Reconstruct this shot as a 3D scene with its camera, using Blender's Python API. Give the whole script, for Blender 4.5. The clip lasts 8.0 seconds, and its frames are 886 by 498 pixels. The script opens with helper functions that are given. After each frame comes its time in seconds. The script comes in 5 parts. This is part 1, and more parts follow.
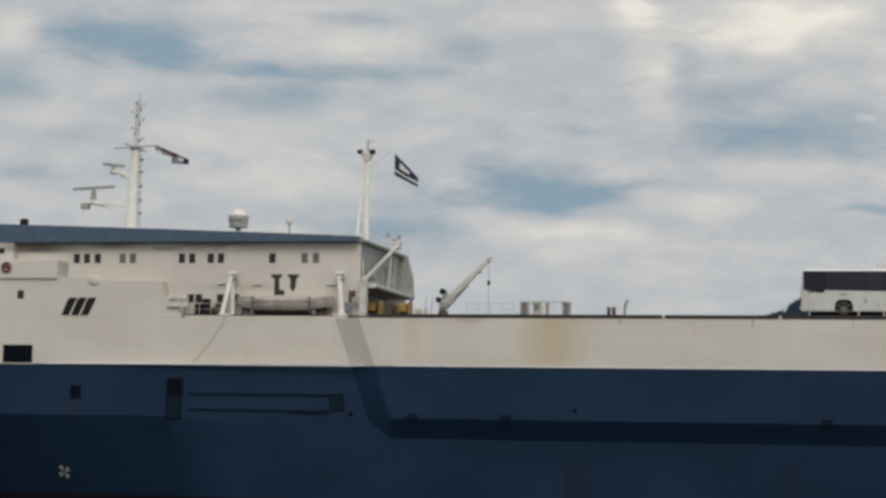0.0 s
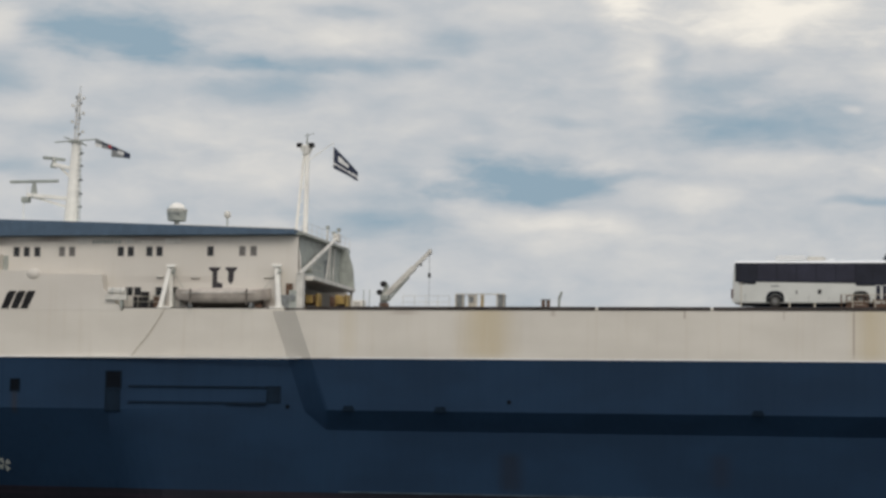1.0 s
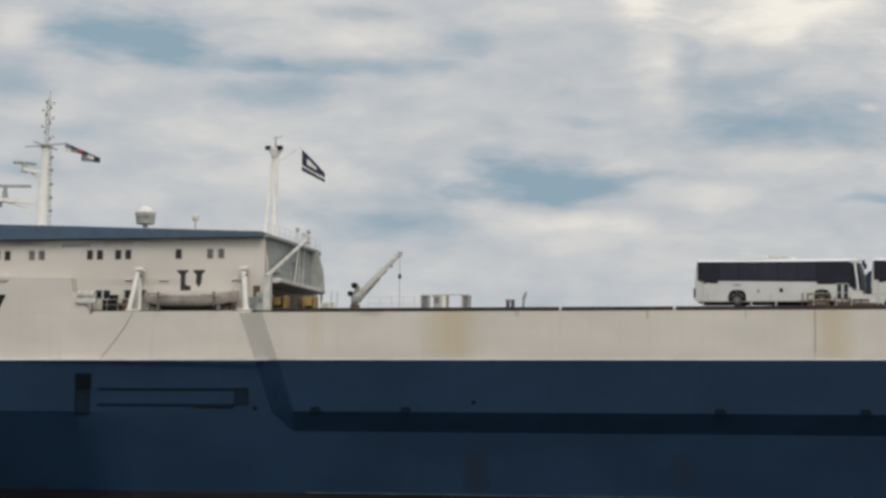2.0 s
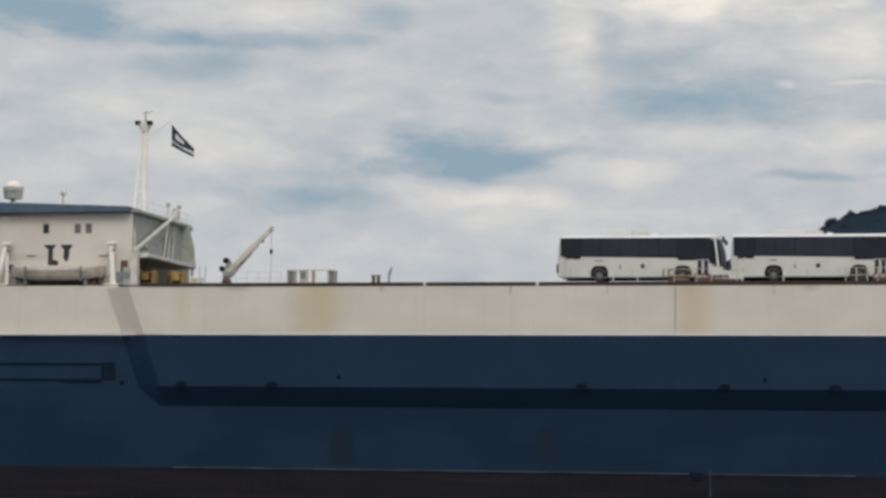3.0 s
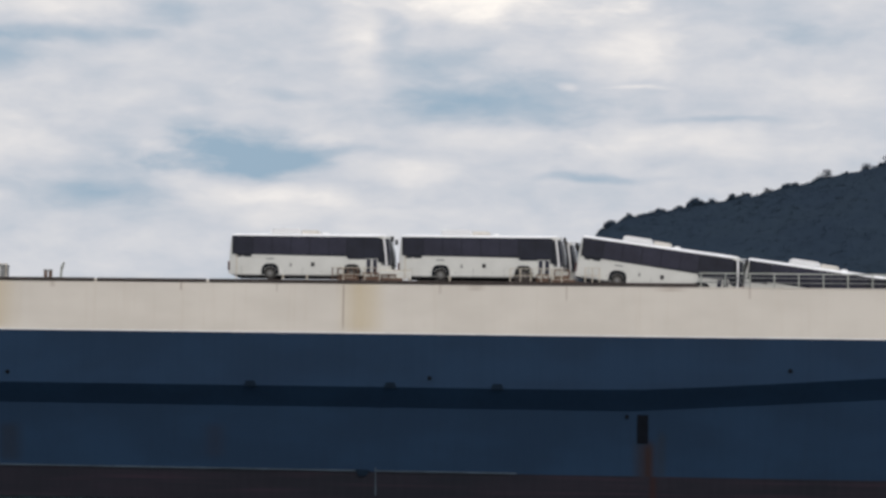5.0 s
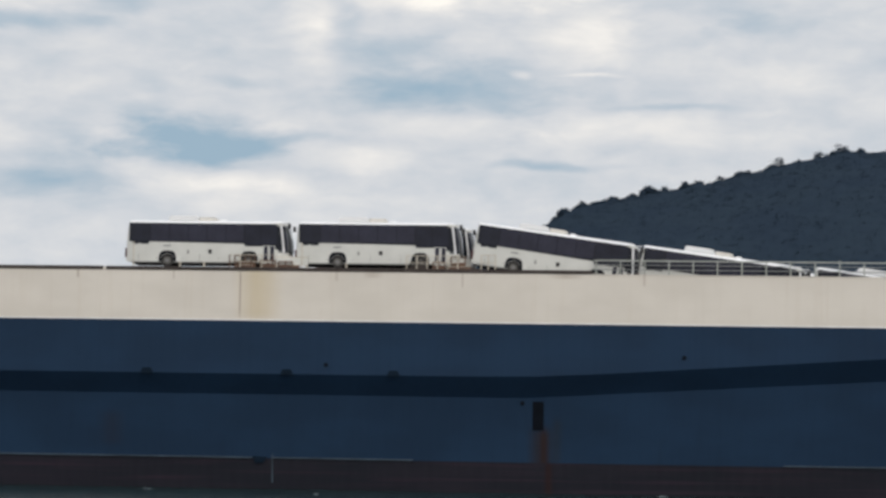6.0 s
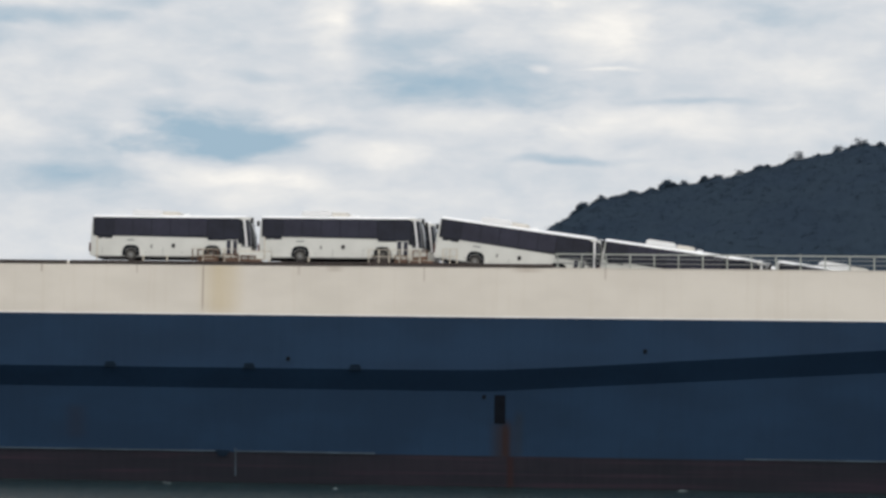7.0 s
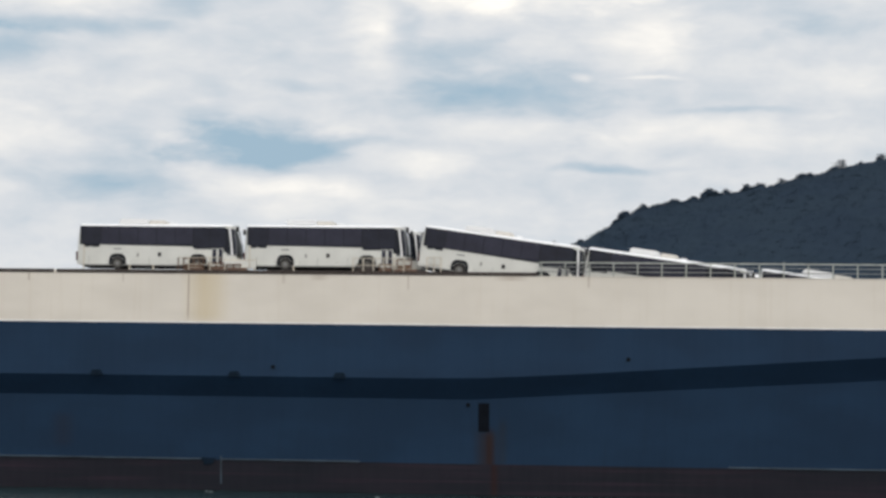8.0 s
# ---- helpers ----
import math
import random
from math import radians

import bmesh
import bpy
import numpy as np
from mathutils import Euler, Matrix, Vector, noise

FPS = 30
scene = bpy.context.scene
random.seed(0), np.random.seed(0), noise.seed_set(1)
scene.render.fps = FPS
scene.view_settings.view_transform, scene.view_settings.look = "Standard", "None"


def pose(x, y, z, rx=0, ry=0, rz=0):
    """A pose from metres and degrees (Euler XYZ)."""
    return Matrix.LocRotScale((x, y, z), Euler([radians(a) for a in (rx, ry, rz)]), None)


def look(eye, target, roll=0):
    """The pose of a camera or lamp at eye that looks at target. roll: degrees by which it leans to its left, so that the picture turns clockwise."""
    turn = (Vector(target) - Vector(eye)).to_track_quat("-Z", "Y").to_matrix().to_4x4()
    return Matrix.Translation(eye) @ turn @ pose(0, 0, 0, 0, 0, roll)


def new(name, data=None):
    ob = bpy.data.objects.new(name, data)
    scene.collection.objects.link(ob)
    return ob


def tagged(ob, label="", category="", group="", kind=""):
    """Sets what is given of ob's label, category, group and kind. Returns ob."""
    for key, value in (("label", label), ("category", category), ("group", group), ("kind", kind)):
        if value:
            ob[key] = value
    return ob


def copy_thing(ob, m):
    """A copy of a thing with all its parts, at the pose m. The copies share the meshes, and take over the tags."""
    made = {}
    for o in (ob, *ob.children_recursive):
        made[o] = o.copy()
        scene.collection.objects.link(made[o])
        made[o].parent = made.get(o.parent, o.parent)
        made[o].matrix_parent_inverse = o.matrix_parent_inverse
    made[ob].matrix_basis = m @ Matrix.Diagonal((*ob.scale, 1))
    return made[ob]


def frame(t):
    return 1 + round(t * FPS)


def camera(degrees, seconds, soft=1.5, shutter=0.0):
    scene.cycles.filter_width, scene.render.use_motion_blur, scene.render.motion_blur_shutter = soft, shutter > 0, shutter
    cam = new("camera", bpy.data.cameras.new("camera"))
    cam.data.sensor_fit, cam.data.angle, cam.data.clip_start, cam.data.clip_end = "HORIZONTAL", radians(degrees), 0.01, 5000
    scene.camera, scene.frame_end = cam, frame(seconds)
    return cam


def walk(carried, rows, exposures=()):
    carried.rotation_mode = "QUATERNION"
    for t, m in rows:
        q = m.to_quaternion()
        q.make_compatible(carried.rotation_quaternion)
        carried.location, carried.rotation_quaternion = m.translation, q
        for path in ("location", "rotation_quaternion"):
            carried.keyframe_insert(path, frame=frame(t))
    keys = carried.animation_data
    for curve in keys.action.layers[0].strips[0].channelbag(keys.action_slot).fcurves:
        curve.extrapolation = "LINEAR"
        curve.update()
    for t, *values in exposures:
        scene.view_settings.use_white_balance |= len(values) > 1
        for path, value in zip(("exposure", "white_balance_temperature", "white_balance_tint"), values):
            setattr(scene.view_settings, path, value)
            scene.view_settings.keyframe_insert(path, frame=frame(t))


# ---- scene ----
# The ship lies along x, bow towards -x; its side stands GAP metres from the camera, and it sails past towards -x.
GAP = 173.92
EYE = (0.0, 0.0, 4.9)


def aim(pan, tilt, roll):
    """A camera pose at EYE: degrees to the right of +y, upwards, and leaning."""
    p, q = radians(pan), radians(tilt)
    way = Vector((math.sin(p) * math.cos(q), math.cos(p) * math.cos(q), math.sin(q)))
    return look(EYE, Vector(EYE) + 100 * way, roll)


def sailed(t):
    """How far the ship has gone along x after t seconds."""
    return -4.3745 * t + -0.0178 * t * (t - 8)


cam = camera(22.18, 8.0, soft=3.0)
walk(cam, [
    (0.0, aim(-13.170, 5.592, 1.147)),
    (0.5, aim(-12.882, 5.527, 1.205)),
    (1.0, aim(-12.849, 5.407, 1.009)),
    (1.2, aim(-13.171, 5.555, 0.893)),
    (2.3, aim(-13.205, 5.189, 0.542)),
    (2.5, aim(-12.743, 4.988, 0.471)),
    (3.0, aim(-11.211, 4.813, 0.605)),
    (3.5, aim(-9.445, 4.707, 0.771)),
    (4.0, aim(-8.267, 4.649, 1.057)),
    (4.5, aim(-6.147, 4.891, 1.101)),
    (5.0, aim(-5.658, 4.838, 0.971)),
    (5.2, aim(-5.227, 4.771, 0.971)),
    (6.3, aim(-4.288, 4.520, 0.898)),
    (6.5, aim(-4.155, 4.523, 0.908)),
    (7.0, aim(-4.951, 4.395, 0.864)),
    (7.5, aim(-5.668, 4.513, 0.892)),
    (8.0, aim(-6.013, 4.605, 0.897)),
], exposures=[(0.0, -0.27, 6580, 9), (1.0, -0.15, 6550, 9), (2.5, -0.18, 6540, 9), (3.5, -0.10, 6560, 9.6), (4.0, -0.07, 6480, 3.2), (4.5, 0.01, 6410, 11.8), (5.0, 0.04, 6400, 12.2), (6.5, 0.16, 6490, 9.3), (8.0, 0.23, 6480, 9.3)])

# ---- light ----
world = bpy.data.worlds.new("world")
scene.world = world
world.use_nodes = True
wt = world.node_tree
sky = wt.nodes.new("ShaderNodeTexSky")
sky.sky_type, sky.sun_disc = "NISHITA", False
sky.sun_elevation, sky.sun_rotation = radians(42), radians(160)
sky.air_density, sky.dust_density, sky.ozone_density = 1.0, 4.0, 1.0
veil = wt.nodes.new("ShaderNodeMix")
veil.data_type = "RGBA"
veil.inputs["Factor"].default_value = 0.75
veil.inputs["B"].default_value = (7.6, 7.7, 8.0, 1)
wt.links.new(sky.outputs[0], veil.inputs["A"])
wt.links.new(veil.outputs["Result"], wt.nodes["Background"].inputs[0])
wt.nodes["Background"].inputs[1].default_value = 0.118

sun = new("sun", bpy.data.lights.new("sun", "SUN"))
sun.data.energy, sun.data.angle, sun.data.color = 1.0, radians(25), (1.0, 0.95, 0.88)
sun.matrix_world = look((0, 0, 0), (-0.26, 0.70, -0.67))


# ---- materials ----
class Nodes:
    """A small writer of node materials."""

    def __init__(self, name, rough=0.5, metal=0.0, shine=0.5):
        self.mat = bpy.data.materials.new(name)
        self.mat.use_nodes = True
        self.t = self.mat.node_tree
        self.b = self.t.nodes["Principled BSDF"]
        self.b.inputs["Roughness"].default_value = rough
        self.b.inputs["Metallic"].default_value = metal
        self.b.inputs["Specular IOR Level"].default_value = shine
        self.obj = self.t.nodes.new("ShaderNodeTexCoord").outputs["Object"]

    def put(self, socket, value):
        if isinstance(value, bpy.types.NodeSocket):
            self.t.links.new(value, socket)
        else:
            socket.default_value = value

    def scaled(self, vector, s, at=(0, 0, 0)):
        n = self.t.nodes.new("ShaderNodeMapping")
        self.put(n.inputs[0], vector)
        n.inputs["Scale"].default_value, n.inputs["Location"].default_value = s, at
        return n.outputs[0]

    def noise(self, vector, scale, detail=4.0, rough=0.55, colour=False):
        n = self.t.nodes.new("ShaderNodeTexNoise")
        self.put(n.inputs["Vector"], vector)
        n.inputs["Scale"].default_value, n.inputs["Detail"].default_value = scale, detail
        n.inputs["Roughness"].default_value = rough
        return n.outputs["Color" if colour else "Fac"]

    def math(self, op, a, b=0.0, c=0.0):
        n = self.t.nodes.new("ShaderNodeMath")
        n.operation = op
        for s, v in zip(n.inputs, (a, b, c)):
            self.put(s, v)
        return n.outputs[0]

    def vec(self, op, a, b):
        n = self.t.nodes.new("ShaderNodeVectorMath")
        n.operation = op
        self.put(n.inputs[0], a)
        self.put(n.inputs[1], b)
        return n.outputs["Value" if op in ("LENGTH", "DOT_PRODUCT", "DISTANCE") else "Vector"]

    def span(self, v, lo, hi, a=0.0, b=1.0):
        n = self.t.nodes.new("ShaderNodeMapRange")
        n.interpolation_type = "SMOOTHSTEP"
        for s, x in zip(n.inputs, (v, lo, hi, a, b)):
            self.put(s, x)
        return n.outputs[0]

    def mix(self, f, a, b, blend="MIX"):
        n = self.t.nodes.new("ShaderNodeMix")
        n.data_type, n.blend_type = "RGBA", blend
        for k, v in (("Factor", f), ("A", a), ("B", b)):
            self.put([s for s in n.inputs if s.name == k and s.type == ("VALUE" if k == "Factor" else "RGBA")][0], v)
        return [s for s in n.outputs if s.type == "RGBA"][0]

    def bump(self, height, strength=0.2, distance=0.02):
        n = self.t.nodes.new("ShaderNodeBump")
        self.put(n.inputs["Height"], height)
        n.inputs["Strength"].default_value, n.inputs["Distance"].default_value = strength, distance
        self.t.links.new(n.outputs[0], self.b.inputs["Normal"])

    def base(self, colour):
        self.put(self.b.inputs["Base Color"], colour)
        return self


def rgb(r, g, b):
    return (r, g, b, 1.0)


def plain(name, colour, rough=0.5, metal=0.0, vary=0.18, scale=1.5, relief=0.0, shine=0.4):
    """Paint, steel, rubber: one colour with blotches at two scales."""
    m = Nodes(name, rough, metal, shine)
    big, fine = m.noise(m.obj, scale), m.noise(m.obj, scale * 12, 3)
    f = m.math("MULTIPLY_ADD", big, 0.7, m.math("MULTIPLY", fine, 0.3))
    lo = rgb(*[c * (1 - vary) for c in colour])
    hi = rgb(*[min(1, c * (1 + vary)) for c in colour])
    m.base(m.mix(m.span(f, 0.3, 0.7), lo, hi))
    m.put(m.b.inputs["Roughness"], m.span(fine, 0.2, 0.8, rough * 0.85, min(1, rough * 1.15)))
    if relief:
        m.bump(f, 0.3, relief)
    return m.mat


def stain_or_shade(m, colour, x, z, wide, tall, tint, amount, lump=0.22):
    """A rust or dirt mark, or shade put into the colour, round (x, z) on a ship's side: broken into streaks that run
    down.
    """
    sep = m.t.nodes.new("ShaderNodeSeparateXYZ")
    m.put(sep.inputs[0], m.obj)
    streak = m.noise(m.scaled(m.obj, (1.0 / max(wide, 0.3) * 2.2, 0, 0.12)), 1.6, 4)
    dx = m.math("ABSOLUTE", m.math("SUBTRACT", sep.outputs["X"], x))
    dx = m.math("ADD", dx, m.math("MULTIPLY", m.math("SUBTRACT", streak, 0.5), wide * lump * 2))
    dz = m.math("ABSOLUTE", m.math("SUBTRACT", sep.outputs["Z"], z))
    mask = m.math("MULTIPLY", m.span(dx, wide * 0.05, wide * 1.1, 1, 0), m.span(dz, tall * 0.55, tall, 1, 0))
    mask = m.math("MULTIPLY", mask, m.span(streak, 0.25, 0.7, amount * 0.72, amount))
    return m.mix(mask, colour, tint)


def ship_paint(name, colour, dark, rust, stains_and_shade, rough=0.5, shine=0.3, tide=None):
    """Weathered marine paint: plate-scale blotches, fine grain, run-off streaks, rust."""
    m = Nodes(name, rough, 0.0, shine)
    plates = m.noise(m.scaled(m.obj, (0.12, 0.12, 0.25)), 1.0, 3)
    streaks = m.noise(m.scaled(m.obj, (2.2, 2.2, 0.10)), 1.0, 5)
    grain = m.noise(m.obj, 6.0, 4)
    c = m.mix(m.span(plates, 0.35, 0.68), rgb(*dark), rgb(*colour))
    c = m.mix(m.span(streaks, 0.52, 0.80, 0, 0.28), c, rgb(*[(a + b) / 2 for a, b in zip(dark, rust)]))
    c = m.mix(m.span(grain, 0.62, 0.78, 0, 0.25), c, rgb(*rust))
    if tide:
        lines = m.noise(m.scaled(m.obj, (0.07, 0.07, 2.6)), 1.0, 6, 0.6)
        c = m.mix(m.span(lines, 0.48, 0.68, 0, 0.75), c, tide)
        c = m.mix(m.span(m.noise(m.scaled(m.obj, (0.12, 0.12, 3.5), (4, 1, 2)), 1.0, 5), 0.5, 0.7, 0, 0.6), c, rgb(0.011, 0.014, 0.020))
    for s in stains_and_shade:
        c = stain_or_shade(m, c, *s)
    m.base(c)
    m.put(m.b.inputs["Roughness"], m.span(streaks, 0.3, 0.7, rough, rough + 0.2))
    ribs = m.t.nodes.new("ShaderNodeTexWave")
    m.put(ribs.inputs["Vector"], m.obj)
    ribs.inputs["Scale"].default_value, ribs.inputs["Distortion"].default_value = 0.22, 2.0
    m.bump(m.math("ADD", m.math("MULTIPLY", plates, 1.0), m.math("MULTIPLY", ribs.outputs["Fac"], 0.12)), 0.15, 0.05)
    return m.mat


OCHRE, RUST, SOOT = rgb(0.50, 0.39, 0.19), rgb(0.17, 0.095, 0.055), rgb(0.03, 0.026, 0.024)
WHITE = ship_paint("white_ship_paint", (0.668, 0.630, 0.562), (0.610, 0.573, 0.508), (0.48, 0.39, 0.28), [
    (-31.8, 15.2, 2.9, 2.6, OCHRE, 0.55), (-1.9, 15.2, 2.1, 2.6, OCHRE, 0.5), (-3.34, 15.2, 0.10, 2.2, RUST, 0.65),
    (14.0, 16.5, 0.10, 0.9, RUST, 0.4), (-16.2, 16.7, 0.12, 0.5, RUST, 0.55), (-26.5, 16.75, 0.3, 0.35, RUST, 0.3), (-38.5, 16.8, 1.6, 0.3, RUST, 0.3), (7.0, 16.75, 0.9, 0.35, RUST, 0.25), (22.0, 16.75, 1.5, 0.25, RUST, 0.3), (28.0, 16.6, 0.14, 0.7, RUST, 0.35), (-8.6, 16.7, 0.08, 0.6, RUST, 0.4), (4.2, 16.6, 0.2, 0.5, RUST, 0.25),
    (-43.0, 15.2, 0.9, 2.4, OCHRE, 0.22)])
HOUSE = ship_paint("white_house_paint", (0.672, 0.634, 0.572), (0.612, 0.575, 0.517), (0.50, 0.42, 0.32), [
    # the eave's shade, with soot, painted along the top of the wall
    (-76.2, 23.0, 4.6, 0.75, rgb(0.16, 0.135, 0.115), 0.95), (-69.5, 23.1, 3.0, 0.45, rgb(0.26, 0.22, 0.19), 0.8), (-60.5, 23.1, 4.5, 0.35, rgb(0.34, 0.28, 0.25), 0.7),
    (-58.5, 19.6, 6.0, 0.35, rgb(0.42, 0.37, 0.32), 0.4), (-49.9, 17.6, 1.6, 0.6, rgb(0.34, 0.25, 0.18), 0.4)])
BLUE = ship_paint("blue_hull_paint", (0.0125, 0.0328, 0.068), (0.0103, 0.0265, 0.055), (0.018, 0.026, 0.040), [
    (20.15, 3.3, 1.25, 2.1, rgb(0.021, 0.0165, 0.0165), 0.8), (20.4, 2.6, 0.5, 2.9, rgb(0.026, 0.013, 0.010), 0.8), (21.4, 4.0, 0.5, 2.2, rgb(0.020, 0.020, 0.018), 0.4), (-30.0, 4.2, 1.4, 1.9, rgb(0.013, 0.013, 0.015), 0.6),
    (-13.5, 4.6, 1.2, 1.6, rgb(0.02, 0.014, 0.014), 0.3), (-71.9, 9.4, 0.4, 1.2, SOOT, 0.6)], 0.5, 0.12)
BOOT = ship_paint("red_boot_paint", (0.0170, 0.0165, 0.0235), (0.0125, 0.0140, 0.0200), (0.023, 0.0165, 0.0210), [
    (20.75, 1.0, 0.4, 1.8, rgb(0.028, 0.012, 0.010), 0.75)], 0.6, 0.12, rgb(0.031, 0.0205, 0.031))
SHEERLINE = plain("fresh_white_line_paint", (0.80, 0.79, 0.77), 0.45, vary=0.12, scale=0.6)
NAVY = plain("navy_steel", (0.0058, 0.0140, 0.026), 0.6, relief=0.01, shine=0.08)
ROOF = plain("faded_blue_roof_paint", (0.064, 0.104, 0.154), 0.5, vary=0.15, relief=0.01)
GREY = plain("grey_deck_paint", (0.33, 0.35, 0.32), 0.55, relief=0.01)
DECK = plain("dark_deck_coating", (0.055, 0.045, 0.040), 0.85, vary=0.3, relief=0.01)
GUNWALE = plain("rusty_dark_gunwale_steel", (0.038, 0.029, 0.025), 0.75, vary=0.4, relief=0.01)
MASTPAINT = plain("cream_mast_paint", (0.84, 0.82, 0.76), 0.5, vary=0.08)
STEEL = plain("pale_steel_paint", (0.60, 0.58, 0.53), 0.45)
RAIL = plain("weathered_rail_paint", (0.50, 0.46, 0.38), 0.5, vary=0.3, scale=3)
DARKRAIL = plain("grey_rail_paint", (0.20, 0.21, 0.21), 0.5, vary=0.25, scale=3)
BLACK = plain("black_paint", (0.013, 0.012, 0.013), 0.5, shine=0.2)
OPENING = plain("unlit_opening", (0.0050, 0.0070, 0.0105), 0.9, shine=0.05)
PANE = plain("dark_window_glass", (0.012, 0.013, 0.015), 0.12, vary=0.3)
PALEPANE = plain("curtained_window_glass", (0.16, 0.15, 0.14), 0.25, vary=0.25)
YELLOW = plain("yellow_machinery_paint", (0.33, 0.225, 0.07), 0.55, vary=0.3)
BROWN = plain("rusty_drum_steel", (0.12, 0.070, 0.046), 0.75, vary=0.4)
BUSWHITE = plain("white_bus_lacquer", (0.595, 0.60, 0.562), 0.35, vary=0.06, scale=0.8)
BUSROOF = plain("bright_white_bus_roof", (0.78, 0.79, 0.79), 0.35, vary=0.03)
BUSEDGE = plain("black_glass_edging", (0.009, 0.011, 0.017), 0.2, shine=0.2)
BUSDARK = plain("deep_tinted_bus_glass", (0.014, 0.016, 0.027), 0.12, vary=0.25, scale=0.6, shine=0.2)
SCREENGLASS = plain("bus_windscreen_glass", (0.010, 0.012, 0.017), 0.06, vary=0.2, scale=0.6, shine=0.8)
for key, v in (("Coat Weight", 1.0), ("Coat IOR", 1.8), ("Coat Roughness", 0.05)):
    SCREENGLASS.node_tree.nodes["Principled BSDF"].inputs[key].default_value = v
BUSGLASS = plain("tinted_bus_glass", (0.023, 0.024, 0.041), 0.12, vary=0.25, scale=0.6, shine=0.22)
TYRE = plain("tyre_rubber", (0.020, 0.019, 0.018), 0.85, relief=0.005)
HUBSTEEL = plain("dull_wheel_steel", (0.135, 0.13, 0.12), 0.6, 0.3)
TRIM = plain("grey_bus_trim", (0.22, 0.22, 0.21), 0.5)
DARKRED = plain("dark_red_lamp_glass", (0.06, 0.015, 0.015), 0.3)
BUOY = plain("faded_red_buoy", (0.17, 0.075, 0.06), 0.6)
LAMP = plain("headlamp_glass", (0.55, 0.56, 0.58), 0.1)
BOATTOP = plain("chalky_boat_fibreglass", (0.50, 0.45, 0.40), 0.5, vary=0.1)
# shade of the lifeboat's underside, given as a colour
BOATSHADE = plain("boat_underside_shade", (0.085, 0.068, 0.055), 0.7, vary=0.3)
STRAP = plain("dark_webbing", (0.12, 0.105, 0.09), 0.8)
EMBLEM = plain("faded_black_emblem_paint", (0.032, 0.028, 0.031), 0.6)
BOATHULL = plain("weathered_boat_hull", (0.40, 0.355, 0.31), 0.6, vary=0.2)
NAVYCLOTH = plain("navy_flag_cloth", (0.022, 0.030, 0.060), 0.8)
WHITECLOTH = plain("white_flag_cloth", (0.70, 0.70, 0.68), 0.8)
REDCLOTH = plain("red_flag_cloth", (0.42, 0.05, 0.06), 0.8)
BARK = plain("bark", (0.07, 0.055, 0.04), 0.9)


def leaf_material():
    """Dark foliage, tinted with the blue of distance haze; the leaves' shading leans towards the crown's open side, as
    soft sprays do.
    """
    m = Nodes("haze_blue_foliage", 0.85, 0.0, 0.08)
    geo = m.t.nodes.new("ShaderNodeNewGeometry")
    big, fine = m.noise(m.obj, 0.03, 3), m.noise(m.obj, 0.35, 3)
    # the leaf colours carry the blue haze of the far hillside
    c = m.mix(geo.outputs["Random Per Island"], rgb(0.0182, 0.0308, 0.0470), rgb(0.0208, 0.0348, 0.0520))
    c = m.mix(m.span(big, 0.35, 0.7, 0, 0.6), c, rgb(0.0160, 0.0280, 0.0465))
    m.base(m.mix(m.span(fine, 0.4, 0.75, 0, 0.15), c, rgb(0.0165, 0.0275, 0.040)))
    lean = m.vec("ADD", m.vec("MULTIPLY", geo.outputs["Normal"], (0.22, 0.22, 0.22)), (0.0, -0.55, 0.65))
    m.put(m.b.inputs["Normal"], m.vec("NORMALIZE", lean, (0, 0, 0)))
    return m.mat


FOLIAGE = leaf_material()


def water_material():
    m = Nodes("harbour_water", 0.22, 0.0, 0.28)
    swell = m.noise(m.scaled(m.obj, (0.35, 0.8, 1)), 0.5, 4, 0.6)
    chop = m.noise(m.scaled(m.obj, (1.0, 2.2, 1)), 1.3, 5, 0.6)
    m.base(m.mix(m.span(swell, 0.35, 0.7), rgb(0.007, 0.018, 0.020), rgb(0.013, 0.029, 0.030)))
    m.bump(m.math("MULTIPLY_ADD", swell, 1.0, m.math("MULTIPLY", chop, 0.35)), 0.55, 0.7)
    return m.mat


WATER = water_material()
FOAM = plain("sea_foam", (0.15, 0.19, 0.20), 0.9)

# Blue gaps and bright banks of the cloud cover: azimuth, height, half width, half height in degrees, strength.
GAPS = [
    (-10.50, 7.10, 2.50, 0.72, 0.75), (-10.45, 7.06, 3.30, 0.62, 0.50), (-21.27, 10.60, 2.68, 0.69, 1.00), (-19.24, 10.03, 2.05, 0.36, 0.60), (-15.64, 9.98, 2.99, 0.25, 0.55),
    (-24.26, 9.50, 1.10, 0.66, 0.50), (-17.50, 9.39, 1.89, 0.63, 0.50), (-15.60, 11.33, 1.26, 0.23, 0.45), (-24.03, 7.12, 0.95, 0.41, 0.35),
    (-12.75, 10.69, 0.95, 0.53, 0.45), (-9.82, 8.64, 1.10, 0.20, 0.30), (-13.96, 6.38, 1.89, 0.66, 0.36), (-12.12, 7.92, 0.95, 0.33, 0.35),
    (-14.81, 5.92, 2.68, 0.46, 0.40), (-4.35, 8.50, 3.00, 0.72, 0.72), (-1.79, 6.67, 1.73, 0.15, 0.60), (3.32, 10.27, 1.42, 0.49, 0.45),
    (1.49, 8.13, 2.05, 0.12, 0.40), (-7.20, 10.30, 0.60, 0.85, 0.36), (-6.00, 9.55, 1.89, 0.43, 0.40),
]
